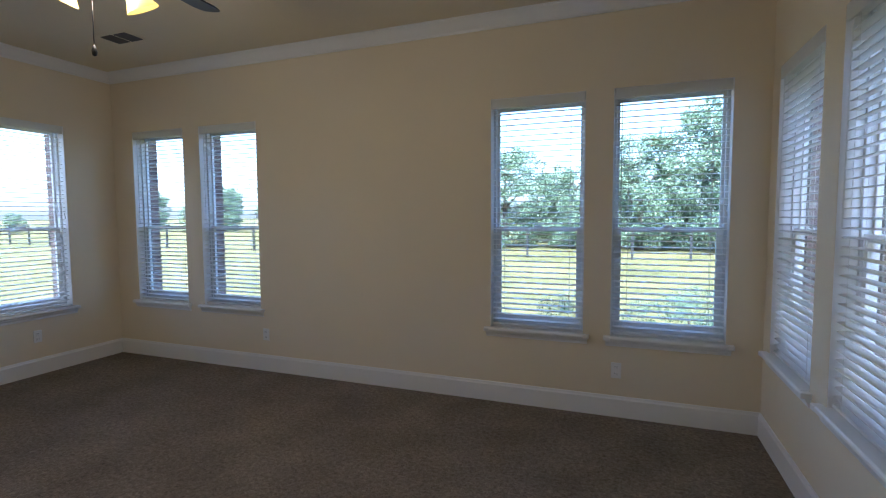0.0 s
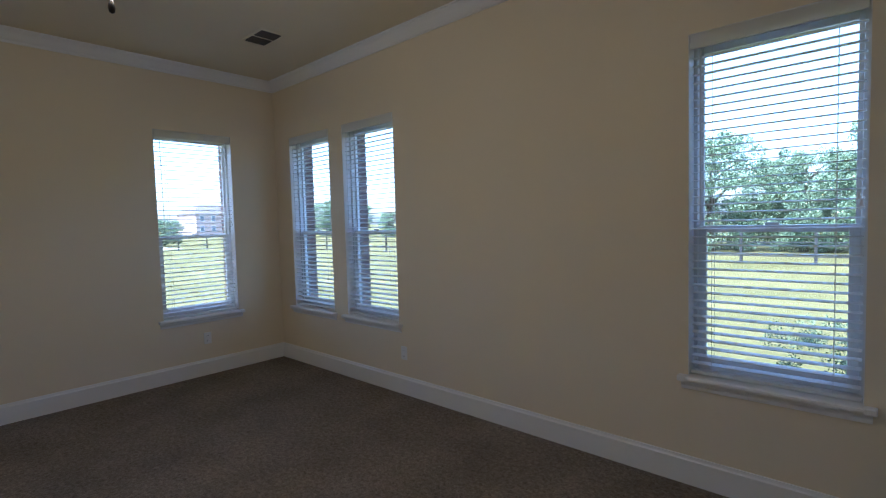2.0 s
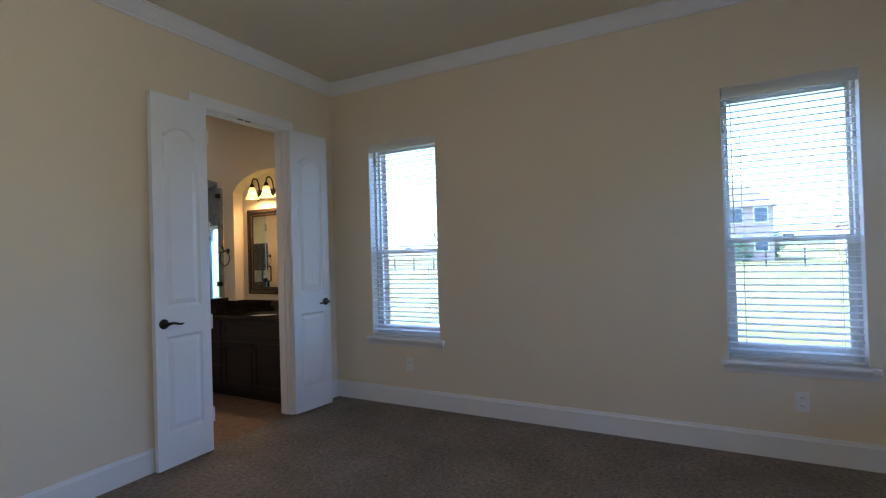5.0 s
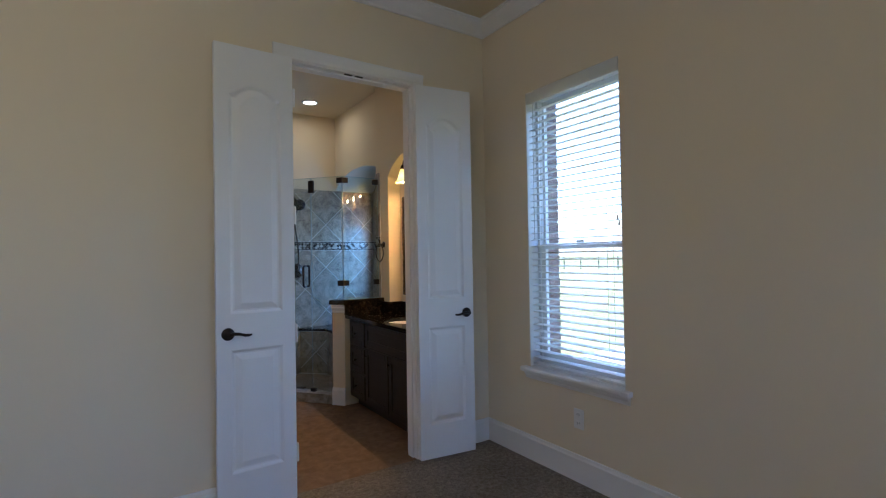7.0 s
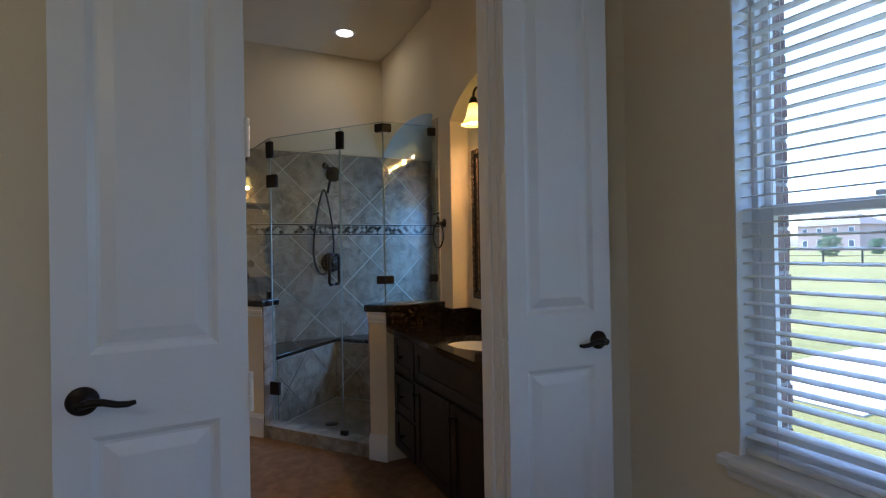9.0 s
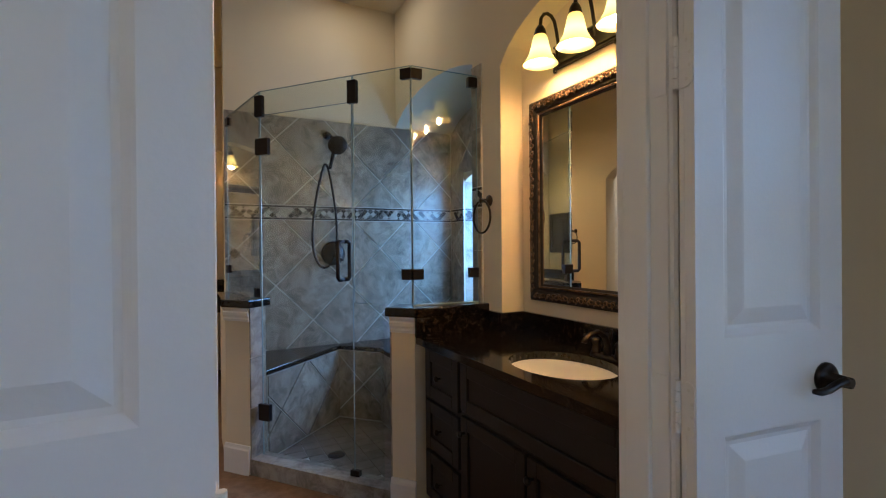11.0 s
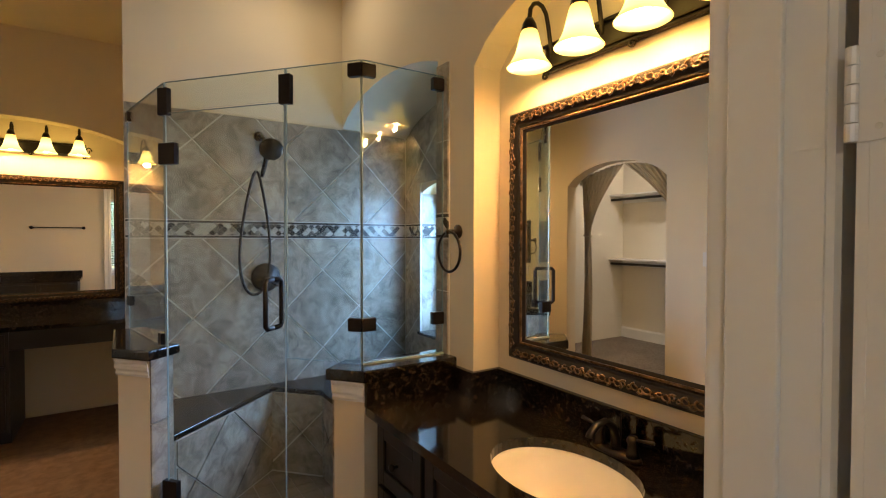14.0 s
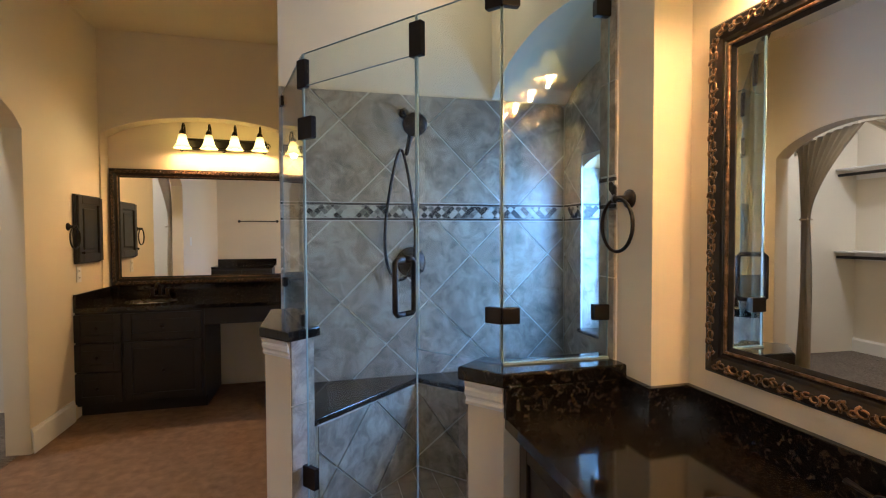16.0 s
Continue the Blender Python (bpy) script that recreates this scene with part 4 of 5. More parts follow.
def vanity_glow(m, watts):
    """The light that four frosted shades throw into the room, one small lamp at each."""
    for i in range(4):
        g = new("vanity_lamp", bpy.data.lights.new("vanity_lamp", "AREA"))
        g.data.shape, g.data.size, g.data.energy, g.data.color = "DISK", 0.05, watts / 4, (1.0, 0.60, 0.20)
        eye = m @ Vector((-0.3075 + 0.205 * i, -0.130, -0.124))
        g.matrix_world = look(eye, m @ Vector((-0.3075 + 0.205 * i, -1.13, -0.10)))


vanity_glow(pose(NICHE_X, -1.10, 2.085, 0, 0, 90), VANITY_WATTS)
vanity_glow(pose(-3.66, NICHE_Y, 2.19, 0, 0, 180), VANITY_WATTS * 0.6)
vanity_light(pose(NICHE_X, -1.10, 2.085, 0, 0, 90), 4, "bronze four-lamp vanity light with lit bell shades")


def towel_ring(m):
    t = thing("towel_ring", m, "oil-rubbed bronze towel ring on the wall", "towel ring", "towel rings")
    part("post", lathe(bmesh.new(), [(0, 0), (0.028, 0), (0.028, 0.006), (0.018, 0.012), (0.010, 0.02), (0.010, 0.05), (0.013, 0.055), (0, 0.058)], 18, pose(0, 0, 0, 90)), BRONZE, t, "", True)
    part("ring", tube(bmesh.new(), [(0.075 * math.sin(a), -0.045, -0.078 + 0.078 * math.cos(a)) for a in [i * math.pi / 18 for i in range(36)]], 0.0055, 8, True), BRONZE, t, "", True)
    return t


towel_ring(pose(BW, -1.80, 1.44, 0, 0, 90))
towel_ring(pose(BE, -4.52, 1.40, 0, 0, -90))

# ---- far vanity ----
fc = thing("far_vanity_cabinet", (0, 0, 0), "espresso-stained vanity cabinet with an open knee space", "cabinet")
FF = -4.56
bm = box(bmesh.new(), -3.60, BE - 0.004, NICHE_Y, FF - 0.02, 0.09, CT - 0.185)
box(bm, -3.60, BE - 0.004, FF - 0.04, FF - 0.02, CT - 0.185, CT - 0.03)
box(bm, -3.60, -3.58, NICHE_Y, FF - 0.04, CT - 0.185, CT - 0.03)
part("body", bm, DARKWOOD, fc)
part("toe_kick", box(bmesh.new(), -3.60, BE - 0.004, NICHE_Y, FF - 0.09, 0, 0.09), DARKWOOD, fc)
part("knee_apron", box(bmesh.new(), -4.42, -3.60, FF - 0.06, FF - 0.02, CT - 0.16, CT - 0.03, 0.003), DARKWOOD, fc)
part("far_body", box(bmesh.new(), -5.28, -4.42, NICHE_Y, FF - 0.02, 0.0, CT - 0.03), DARKWOOD, fc)
for x0, x1, z0, z1, nm in ((-3.04, -2.73, 0.11, 0.33, "drawer"), (-3.04, -2.73, 0.345, 0.545, "drawer"), (-3.04, -2.73, 0.56, 0.76, "drawer"), (-3.58, -3.06, 0.11, 0.545, "door"), (-3.58, -3.06, 0.56, 0.76, "drawer")):
    bm = bmesh.new()
    for q in ((x0, x0 + 0.05, z0, z1), (x1 - 0.05, x1, z0, z1), (x0 + 0.05, x1 - 0.05, z0, z0 + 0.05), (x0 + 0.05, x1 - 0.05, z1 - 0.05, z1)):
        box(bm, q[0], q[1], FF - 0.02, FF - 0.002, q[2], q[3], 0.003)
    box(bm, x0 + 0.05, x1 - 0.05, FF - 0.02, FF - 0.012, z0 + 0.05, z1 - 0.05)
    d = part(nm, bm, DARKWOOD, fc)
    part("knob", lathe(bmesh.new(), [(0, 0), (0.006, 0), (0.006, 0.012), (0.014, 0.02), (0.012, 0.027), (0, 0.03)], 12, pose((x0 + x1) / 2, FF - 0.002, (z0 + z1) / 2, -90)), BRONZE, d, "", True)
ft = thing("far_vanity_counter", (0, 0, 0), "polished dark granite countertop of the far vanity", "countertop")
part("slab", slab_with_hole(bmesh.new(), -5.28, BE - 0.002, NICHE_Y, FF, CT - 0.03, CT, -3.15, -4.87, 0.2, 0.15), GRANITE, ft)
part("backsplash", box(bmesh.new(), -5.28, BE - 0.02, NICHE_Y, NICHE_Y + 0.02, CT, CT + 0.1, 0.002), GRANITE, ft)
part("side_splash", box(bmesh.new(), BE - 0.022, BE - 0.002, NICHE_Y, FF, CT, CT + 0.1, 0.002), GRANITE, ft)
sink(Matrix.Translation((-3.15, -4.87, CT - 0.031)), 0.2, 0.15)
faucet(pose(-3.15, -5.10, CT, 0, 0, 90))
mirror(pose(-2.765, NICHE_Y + 0.002, 0.91, 0, 0, 180), 1.50, 0.99, "wide mirror in a carved dark frame above the far vanity")
vanity_light(pose(-3.66, NICHE_Y, 2.19, 0, 0, 180), 4, "bronze four-lamp light with glowing bell shades in the niche")
med = thing("medicine_cabinet", pose(BE, -4.80, 1.13, 0, 0, -90), "dark wooden medicine cabinet with a raised panel", "cabinet")
part("body", box(bmesh.new(), -0.21, 0.21, -0.02, 0, 0, 0.51, 0.004), DARKWOOD, med)
bm = bmesh.new()
for q in ((-0.2, -0.14, 0.01, 0.5), (0.14, 0.2, 0.01, 0.5), (-0.14, 0.14, 0.01, 0.07), (-0.14, 0.14, 0.44, 0.5)):
    box(bm, q[0], q[1], -0.038, -0.02, q[2], q[3], 0.004)
box(bm, -0.11, 0.11, -0.033, -0.02, 0.10, 0.41, 0.008)
d = part("door", bm, DARKWOOD, med)
part("knob", lathe(bmesh.new(), [(0, 0), (0.006, 0), (0.006, 0.01), (0.013, 0.018), (0, 0.026)], 12, pose(-0.17, -0.038, 0.08, 90)), BRONZE, d, "", True)
sw = copy_thing(first, pose(BE, -4.66, 1.05, 0, 0, -90))
tagged(sw, "white outlet on the bathroom wall above the counter")
sw2 = thing("light_switch", pose(BE, -2.45, 1.25, 0, 0, -90), "white wall switch plate", "switch")
part("plate", box(bmesh.new(), -0.036, 0.036, -0.006, 0, -0.058, 0.058, 0.003), PLASTIC, sw2)
part("toggle", box(bmesh.new(), -0.006, 0.006, -0.014, -0.005, -0.012, 0.012, 0.002), PLASTIC, sw2)
bar = thing("towel_bar", (-3.42, SB, 1.58), "bronze towel bar on the wall above the side counter", "towel bar")
part("bar", tube(bmesh.new(), [(-0.32, -0.06, 0), (0.32, -0.06, 0)], 0.008), BRONZE, bar, "", True)
for x in (-0.32, 0.32):
    part("post", lathe(bmesh.new(), [(0, 0), (0.024, 0), (0.022, 0.008), (0.011, 0.015), (0.011, 0.07), (0, 0.072)], 14, pose(x, 0, 0, 90)), BRONZE, bar, "", True)
side = thing("side_cabinet", (0, 0, 0), "dark wooden side cabinet by the bathroom door", "cabinet")
part("body", box(bmesh.new(), -3.69, BE - 0.004, -1.17, SB - 0.02, 0.09, CT - 0.03), DARKWOOD, side)
part("toe_kick", box(bmesh.new(), -3.66, BE - 0.004, -1.11, SB - 0.02, 0, 0.09), DARKWOOD, side)
for x0, x1 in ((-3.67, -3.22), (-3.21, -2.77)):
    bm = bmesh.new()
    for q in ((x0, x0 + 0.05, 0.11, 0.75), (x1 - 0.05, x1, 0.11, 0.75), (x0 + 0.05, x1 - 0.05, 0.11, 0.16), (x0 + 0.05, x1 - 0.05, 0.70, 0.75)):
        box(bm, q[0], q[1], -1.188, -1.17, q[2], q[3], 0.003)
    d = part("door", bm, DARKWOOD, side)
    part("knob", lathe(bmesh.new(), [(0, 0), (0.006, 0), (0.006, 0.012), (0.014, 0.02), (0.012, 0.027), (0, 0.03)], 12, pose(x1 - 0.03, -1.188, 0.66, 90)), BRONZE, d, "", True)
top = thing("side_counter", (0, 0, 0), "polished dark granite top of the side cabinet", "countertop")
part("slab", box(bmesh.new(), -3.72, BE - 0.002, -1.20, SB - 0.018, CT - 0.03, CT, 0.004), GRANITE, top)
part("backsplash", box(bmesh.new(), -3.72, BE - 0.002, SB - 0.022, SB - 0.002, CT, CT + 0.1, 0.002), GRANITE, top)
# An added lamp, out of sight, that brightens the closet behind the arch.
closet_fill = thing("closet_ceiling_light", (-1.6, -3.4, 2.7), "unseen round lamp added to brighten the closet", "ceiling light")
part("base", lathe(bmesh.new(), [(0, 0), (0.10, 0), (0.10, -0.02), (0, -0.02)], 24), PLASTIC, closet_fill, "", True)
part("globe", lathe(bmesh.new(), [(0.095, -0.02), (0.085, -0.06), (0.05, -0.09), (0, -0.1)], 24), CLOSET_FILL, closet_fill, "glowing globe of the added closet lamp", True)
# downlight
can = thing("recessed_downlight", (-5.0, -2.81, ZC), "lit recessed ceiling downlight with a white trim ring", "downlight")
part("trim_ring", lathe(bmesh.new(), [(0.062, -0.001), (0.066, -0.006), (0.085, -0.006), (0.09, 0.0)], 32), PLASTIC, can, "", True)
part("lens", lathe(bmesh.new(), [(0, -0.003), (0.062, -0.003)], 32), CANGLOW, can, "glowing lens")
lamp = new("downlight_lamp", bpy.data.lights.new("downlight_lamp", "AREA"))
lamp.data.shape, lamp.data.size, lamp.data.energy, lamp.data.color = "DISK", 0.12, CAN_WATTS, (1.0, 0.68, 0.26)
lamp.matrix_world = look((-5.0, -2.81, ZC - 0.012), (-5.0, -2.81, 0))

# ---- shower ----
A, B, H0, L1 = (-4.987, -1.907), (-4.78, -2.155), (-4.40, -2.615), (-4.275, -3.25)   # glass corners: post, door edge, hinge, back
PZ0, PZ1 = 0.90, 0.942   # granite caps


def wall_of(bm, pts, z0, z1):
    return prism(bm, pts, flat, z0, z1)


pr = thing("pony_wall", (-4.95, -1.9, 0), "cream half wall with a molded capital and granite cap", "half wall", "shower half walls", "structure")
pl = thing("pony_wall", (-4.28, -2.7, 0), "cream half wall with tiled shower side and granite cap", "half wall", "shower half walls", "structure")


def on(parent, name, bm, mat, label="", smooth=False):
    ob = part(name, bm, mat, parent, label, smooth)
    ob.matrix_parent_inverse = parent.matrix_basis.inverted()
    return ob


R_OUT = [(BW + 0.002, -1.833), (-4.962, -1.833), (-4.885, -1.925), (-4.965, -1.992), (-5.02, -1.95), (BW + 0.002, -1.95)]
L_OUT = [(-4.226, -3.262), (-4.345, -3.262), (-4.345, -2.79), (-4.425, -2.69), (-4.335, -2.612), (-4.226, -2.742)]
on(pr, "core", wall_of(bmesh.new(), R_OUT, 0, PZ0), PAINT)
on(pl, "core", wall_of(bmesh.new(), L_OUT, 0, PZ0), PAINT)


def grow(pts, o):
    c = bmesh.new()
    out = []
    k = len(pts)
    area = sum(pts[i][0] * pts[(i + 1) % k][1] - pts[(i + 1) % k][0] * pts[i][1] for i in range(k))
    sgn = 1 if area < 0 else -1
    for i in range(k):
        p, a, b = Vector(pts[i]), Vector(pts[i - 1]), Vector(pts[(i + 1) % k])
        d1, d2 = (p - a).normalized(), (b - p).normalized()
        n1, n2 = Vector((-d1.y, d1.x)) * sgn, Vector((-d2.y, d2.x)) * sgn
        q = p + (n1 + n2) * o / max(1 + n1.dot(n2), 0.3)
        out.append((q.x, q.y))
    c.free()
    return out


on(pr, "granite_cap", prism(bmesh.new(), grow(R_OUT, 0.022), flat, PZ0, PZ1, 0.006), GRANITE, "polished dark granite cap")
on(pl, "granite_cap", prism(bmesh.new(), [(x, max(y, -3.255)) for x, y in grow(L_OUT, 0.022)], flat, PZ0, PZ1, 0.006), GRANITE, "polished dark granite cap")
for p, seg in ((pr, ((-4.962, -1.833), (-4.885, -1.925))), (pl, ((-4.335, -2.612), (-4.226, -2.742)))):
    d = (Vector(seg[1]) - Vector(seg[0]))
    path = [seg[1], seg[0]]
    n = Vector((-d.y, d.x)).normalized()
    if (n.x + n.y) < 0:
        path = [seg[0], seg[1]]
    a, b = Vector(path[0]), Vector(path[1])
    left = Vector((-(b - a).y, (b - a).x))
    if left.x + left.y < 0:
        a, b = b, a
    ex = (b - a).normalized() * 0.004
    prof = [(0, PZ0 - 0.075), (0.008, PZ0 - 0.072), (0.010, PZ0 - 0.062), (0.006, PZ0 - 0.056), (0.006, PZ0 - 0.05), (0.014, PZ0 - 0.042), (0.014, PZ0 - 0.028), (0.008, PZ0 - 0.02), (0.018, PZ0 - 0.006), (0.018, PZ0)]
    on(p, "capital", sweep(bmesh.new(), prof, [tuple(a - ex), tuple(b + ex)], False), TRIM, "white molded capital")
    on(p, "baseboard", sweep(bmesh.new(), BASE, [tuple(a - ex), tuple(b + ex)], False), TRIM)


def clip_poly(poly, x0, x1, z0, z1):
    for ax, lim, keep in ((0, x0, 1), (0, x1, -1), (1, z0, 1), (1, z1, -1)):
        out = []
        for i in range(len(poly)):
            p, q = poly[i - 1], poly[i]
            dp, dq = (p[ax] - lim) * keep, (q[ax] - lim) * keep
            if (dp >= 0) != (dq >= 0):
                s = dp / (dp - dq)
                out.append((p[0] + (q[0] - p[0]) * s, p[1] + (q[1] - p[1]) * s))
            if dq >= 0:
                out.append(q)
        poly = out
        if len(poly) < 3:
            return []
    return poly


def diagonal_tiles(parent, u0, u1, z0, z1, to3, d0, d1, cu, cz, half=0.25, gap=0.006, mat=TILE, skip=None):
    """Square tiles set on their corners, cut at the edges of the field."""
    ni, nj = int((u1 - u0) / half) + 3, int((z1 - z0) / half) + 3
    i0, j0 = int((u0 - cu) / half) - 1, int((z0 - cz) / half) - 1
    h = half - gap
    for i in range(i0, i0 + ni + 1):
        for j in range(j0, j0 + nj + 1):
            if (i + j) % 2 == 0:
                continue
            x, z = cu + i * half, cz + j * half
            poly = clip_poly([(x - h, z), (x, z - h), (x + h, z), (x, z + h)], u0, u1, z0, z1)
            if len(poly) < 3 or (skip and skip(x, z)):
                continue
            area = abs(sum(poly[k - 1][0] * poly[k][1] - poly[k][0] * poly[k - 1][1] for k in range(len(poly)))) / 2
            if area < 0.0006:
                continue
            part("tile", prism(bmesh.new(), poly, to3, d0, d1), mat, parent)


def straight_tiles(parent, u0, u1, z0, z1, to3, d0, d1, su, sz, mat=TILE, gap=0.002):
    nu, nz = max(1, round((u1 - u0) / su)), max(1, round((z1 - z0) / sz))
    for i in range(nu):
        for j in range(nz):
            a, b, c, d = u0 + (u1 - u0) * i / nu, u0 + (u1 - u0) * (i + 1) / nu, z0 + (z1 - z0) * j / nz, z0 + (z1 - z0) * (j + 1) / nz
            part("tile", prism(bmesh.new(), [(a + gap, c + gap), (b - gap, c + gap), (b - gap, d - gap), (a + gap, d - gap)], to3, d0, d1), mat, parent)


def band(parent, u0, u1, to3, d0, d1):
    """The decorative strip: two dark liners and small diamonds between them."""
    z0, z1 = 1.415, 1.515
    for z in (z0 + 0.002, z1 - 0.014):
        n = max(1, round((u1 - u0) / 0.15))
        bm = bmesh.new()
        for i in range(n):
            a, b = u0 + (u1 - u0) * i / n + 0.001, u0 + (u1 - u0) * (i + 1) / n - 0.001
            prism(bm, [(a, z), (b, z), (b, z + 0.012), (a, z + 0.012)], to3, d0, d1)
        part("liner", bm, LINER, parent)
    bm = bmesh.new()
    h = 0.0205
    for i in range(int((u1 - u0) / h) + 1):
        for j in range(5):
            if (i + j) % 2:
                continue
            x, z = u0 + i * h, z0 + 0.05 + (j - 2) * h
            poly = clip_poly([(x - h + 0.0012, z), (x, z - h + 0.0012), (x + h - 0.0012, z), (x, z + h - 0.0012)], u0, u1, z0 + 0.016, z1 - 0.016)
            if len(poly) >= 3:
                prism(bm, poly, to3, d0, d1)
    ob = part("mosaic", bm, MOSAIC, parent, "small diamond mosaic chips, dark and pale")
    ob["kind"] = "stuff"


BENCH = 0.53
TT = 2.125
yb = lambda u, w, d: (u, SHOWER_Y - 0.012 + d, w)
xb = lambda u, w, d: (REC_X + d, u, w)
tb = tagged(part("shower_tiling_back", box(bmesh.new(), REC_X, SHOWER_END, SHOWER_Y - 0.012, SHOWER_Y - 0.0085, 0, TT), GROUT), "mottled grey diagonal stone tile on the shower back wall", "wall tile", "", "structure")
diagonal_tiles(tb, REC_X + 0.012, SHOWER_END - 0.002, 0.02, 1.412, yb, 0.0035, 0.0085, -4.572, 0.963)
diagonal_tiles(tb, REC_X + 0.012, SHOWER_END - 0.002, 1.518, TT, yb, 0.0035, 0.0085, -4.575, 1.966)
band(tb, REC_X + 0.014, SHOWER_END - 0.002, yb, 0.0035, 0.0095)
for x, z in ((-4.315, 1.748), (-4.315, 1.188)):
    part("accent_tile", prism(bmesh.new(), [(x - 0.035, z), (x, z - 0.035), (x + 0.035, z), (x, z + 0.035)], yb, 0.0084, 0.0105), MOSAIC, tb)
tw = tagged(part("shower_tiling_side", open_wall(bmesh.new(), SHOWER_Y, REC_N, 0, TT, REC_X, REC_X + 0.008, [(*SW_Y, *SW_Z)], on_x), GROUT), "mottled grey diagonal stone tile round the shower window", "wall tile", "", "structure")
for y0, y1, z0, z1 in ((SHOWER_Y + 0.004, SW_Y[0], BENCH, 1.412), (SW_Y[1], REC_N, BENCH, 1.412), (*SW_Y, BENCH, SW_Z[0]), (SHOWER_Y + 0.004, SW_Y[0], 1.518, TT), (SW_Y[1], REC_N, 1.518, TT), (*SW_Y, SW_Z[1], TT)):
    diagonal_tiles(tw, y0, y1, z0, z1, xb, 0.008, 0.0115, -3.0, 0.963 if z0 < 1.5 else 1.966)
band(tw, SHOWER_Y + 0.004, SW_Y[0], xb, 0.008, 0.0125)
band(tw, SW_Y[1], REC_N, xb, 0.008, 0.0125)
band(tw, -0.145, -0.004, lambda u, w, d: (REC_X + u, SW_Y[0] + d, w), 0.0, 0.004)
ts = tagged(part("shower_tiling_pier", box(bmesh.new(), BW, BW + 0.005, -1.945, -1.86, PZ1, TT), GROUT), "grey tile strip on the pier beside the glass", "wall tile", "", "structure")
xp = lambda u, w, d: (BW + d, u, w)
for z0, z1 in ((PZ1, 1.2), (1.2, 1.412), (1.518, 1.81), (1.81, TT)):
    straight_tiles(ts, -1.945, -1.86, z0, z1, xp, 0.005, 0.011, 0.2, 0.6)
band(ts, -1.945, -1.86, xp, 0.005, 0.0115)
tr = tagged(part("shower_tiling_return", box(bmesh.new(), REC_X + 0.008, BW, REC_N - 0.008, REC_N, 0, TT), TILE), "grey tile on the near side of the shower recess", "wall tile", "", "structure")
tagged(part("shower_tiling_end", box(bmesh.new(), NICHE_X, BW, REC_N, -1.90, 0, TT), TILE), "grey tile on the pier beside the shower recess", "wall tile", "", "structure")

# shower window
WC, WH = (SW_Y[0] + SW_Y[1]) / 2, (SW_Y[1] - SW_Y[0]) / 2
sw_ob = thing("window_9", pose(REC_X - 0.12, WC, 0), "white shower window in a tiled arched opening", "window", "", "structure")
bm = bmesh.new()
za, zb = SW_Z
for q in ((-WH, -WH + 0.04, za, zb), (WH - 0.04, WH, za, zb), (-WH + 0.04, WH - 0.04, za, za + 0.045), (-WH + 0.04, WH - 0.04, zb - 0.04, zb)):
    box(bm, -0.04, 0.0, q[0], q[1], q[2], q[3], 0.003)
part("window_frame", bm, VINYL, sw_ob)
pn = part("pane", box(bmesh.new(), -0.022, -0.018, -WH + 0.04, WH - 0.04, za + 0.045, zb - 0.04), WINGLASS, sw_ob)
pn.visible_shadow = False
part("window_sill", box(bmesh.new(), 0.0, 0.15, -WH - 0.01, WH + 0.01, za - 0.004, za + 0.014, 0.003), GRANITE, sw_ob)
arc = [(-WH + 2 * WH * i / 14, zb - 0.07 + 0.065 * math.sin(math.pi * i / 14) ** 0.8) for i in range(15)]
part("arch_head", prism(bmesh.new(), arc + [(WH, zb), (-WH, zb)], lambda u, w, d: (d, u, w), 0.0, 0.12), PAINT, sw_ob)
day = new("shower_window_daylight", bpy.data.lights.new("shower_window_daylight", "AREA"))
day.data.shape, day.data.size, day.data.size_y, day.data.energy, day.data.color = "RECTANGLE", 0.5, 0.9, DAY_WATTS, (0.36, 0.62, 1.0)
day.matrix_world = look((REC_X - 0.19, WC, 1.29), (REC_X + 0.8, WC - 0.25, 0.85))

# bench, floor and curb of the shower
bench = thing("shower_bench", (0, 0, 0), "tiled corner bench with a dark granite seat", "bench", "", "structure")
BP = [(-4.345, SHOWER_Y), (-4.345, -2.80), (-4.43, -2.70), (-4.985, -3.195), (-5.2, -2.96), (-5.2, -1.99), (REC_X + 0.014, REC_N - 0.012), (REC_X + 0.014, SHOWER_Y)]
part("seat", prism(bmesh.new(), BP, flat, BENCH - 0.03, BENCH, 0.004), GRANITE, bench, "dark granite seat slab")
a, b, c = Vector((-4.44, -2.715)), Vector((-4.985, -3.21)), Vector((-5.215, -2.965))
part("core", prism(bmesh.new(), [(-4.345, SHOWER_Y), (-4.345, -2.80), tuple(a), tuple(b), tuple(c), (-5.215, -1.99), (REC_X + 0.014, REC_N - 0.012), (REC_X + 0.014, SHOWER_Y)], flat, 0.0, BENCH - 0.031), GROUT, bench)
for p, q, r in ((a, b, 0.11), (b, c, 0.2), (c, Vector((-5.215, -2.0)), 0.1)):
    d = (q - p).normalized()
    nrm = Vector((d.y, -d.x))
    if nrm.dot(Vector((-4.85, -2.5)) - p) < 0:
        nrm = -nrm
    f = lambda u, w, e, p=p, d=d, nrm=nrm: (p.x + d.x * u + nrm.x * e, p.y + d.y * u + nrm.y * e, w)
    diagonal_tiles(bench, 0.002, (q - p).length - 0.002, 0.03, BENCH - 0.035, f, 0.0, 0.008, r, 0.27)
sf = tagged(part("shower_floor", prism(bmesh.new(), [(-4.345, SHOWER_Y), (-4.425, -2.69), (-4.965, -1.992), (-5.25, -1.95), (-5.25, SHOWER_Y)], flat, 0.0, 0.012), GROUT), "small square tile floor of the shower", "floor", "", "structure")
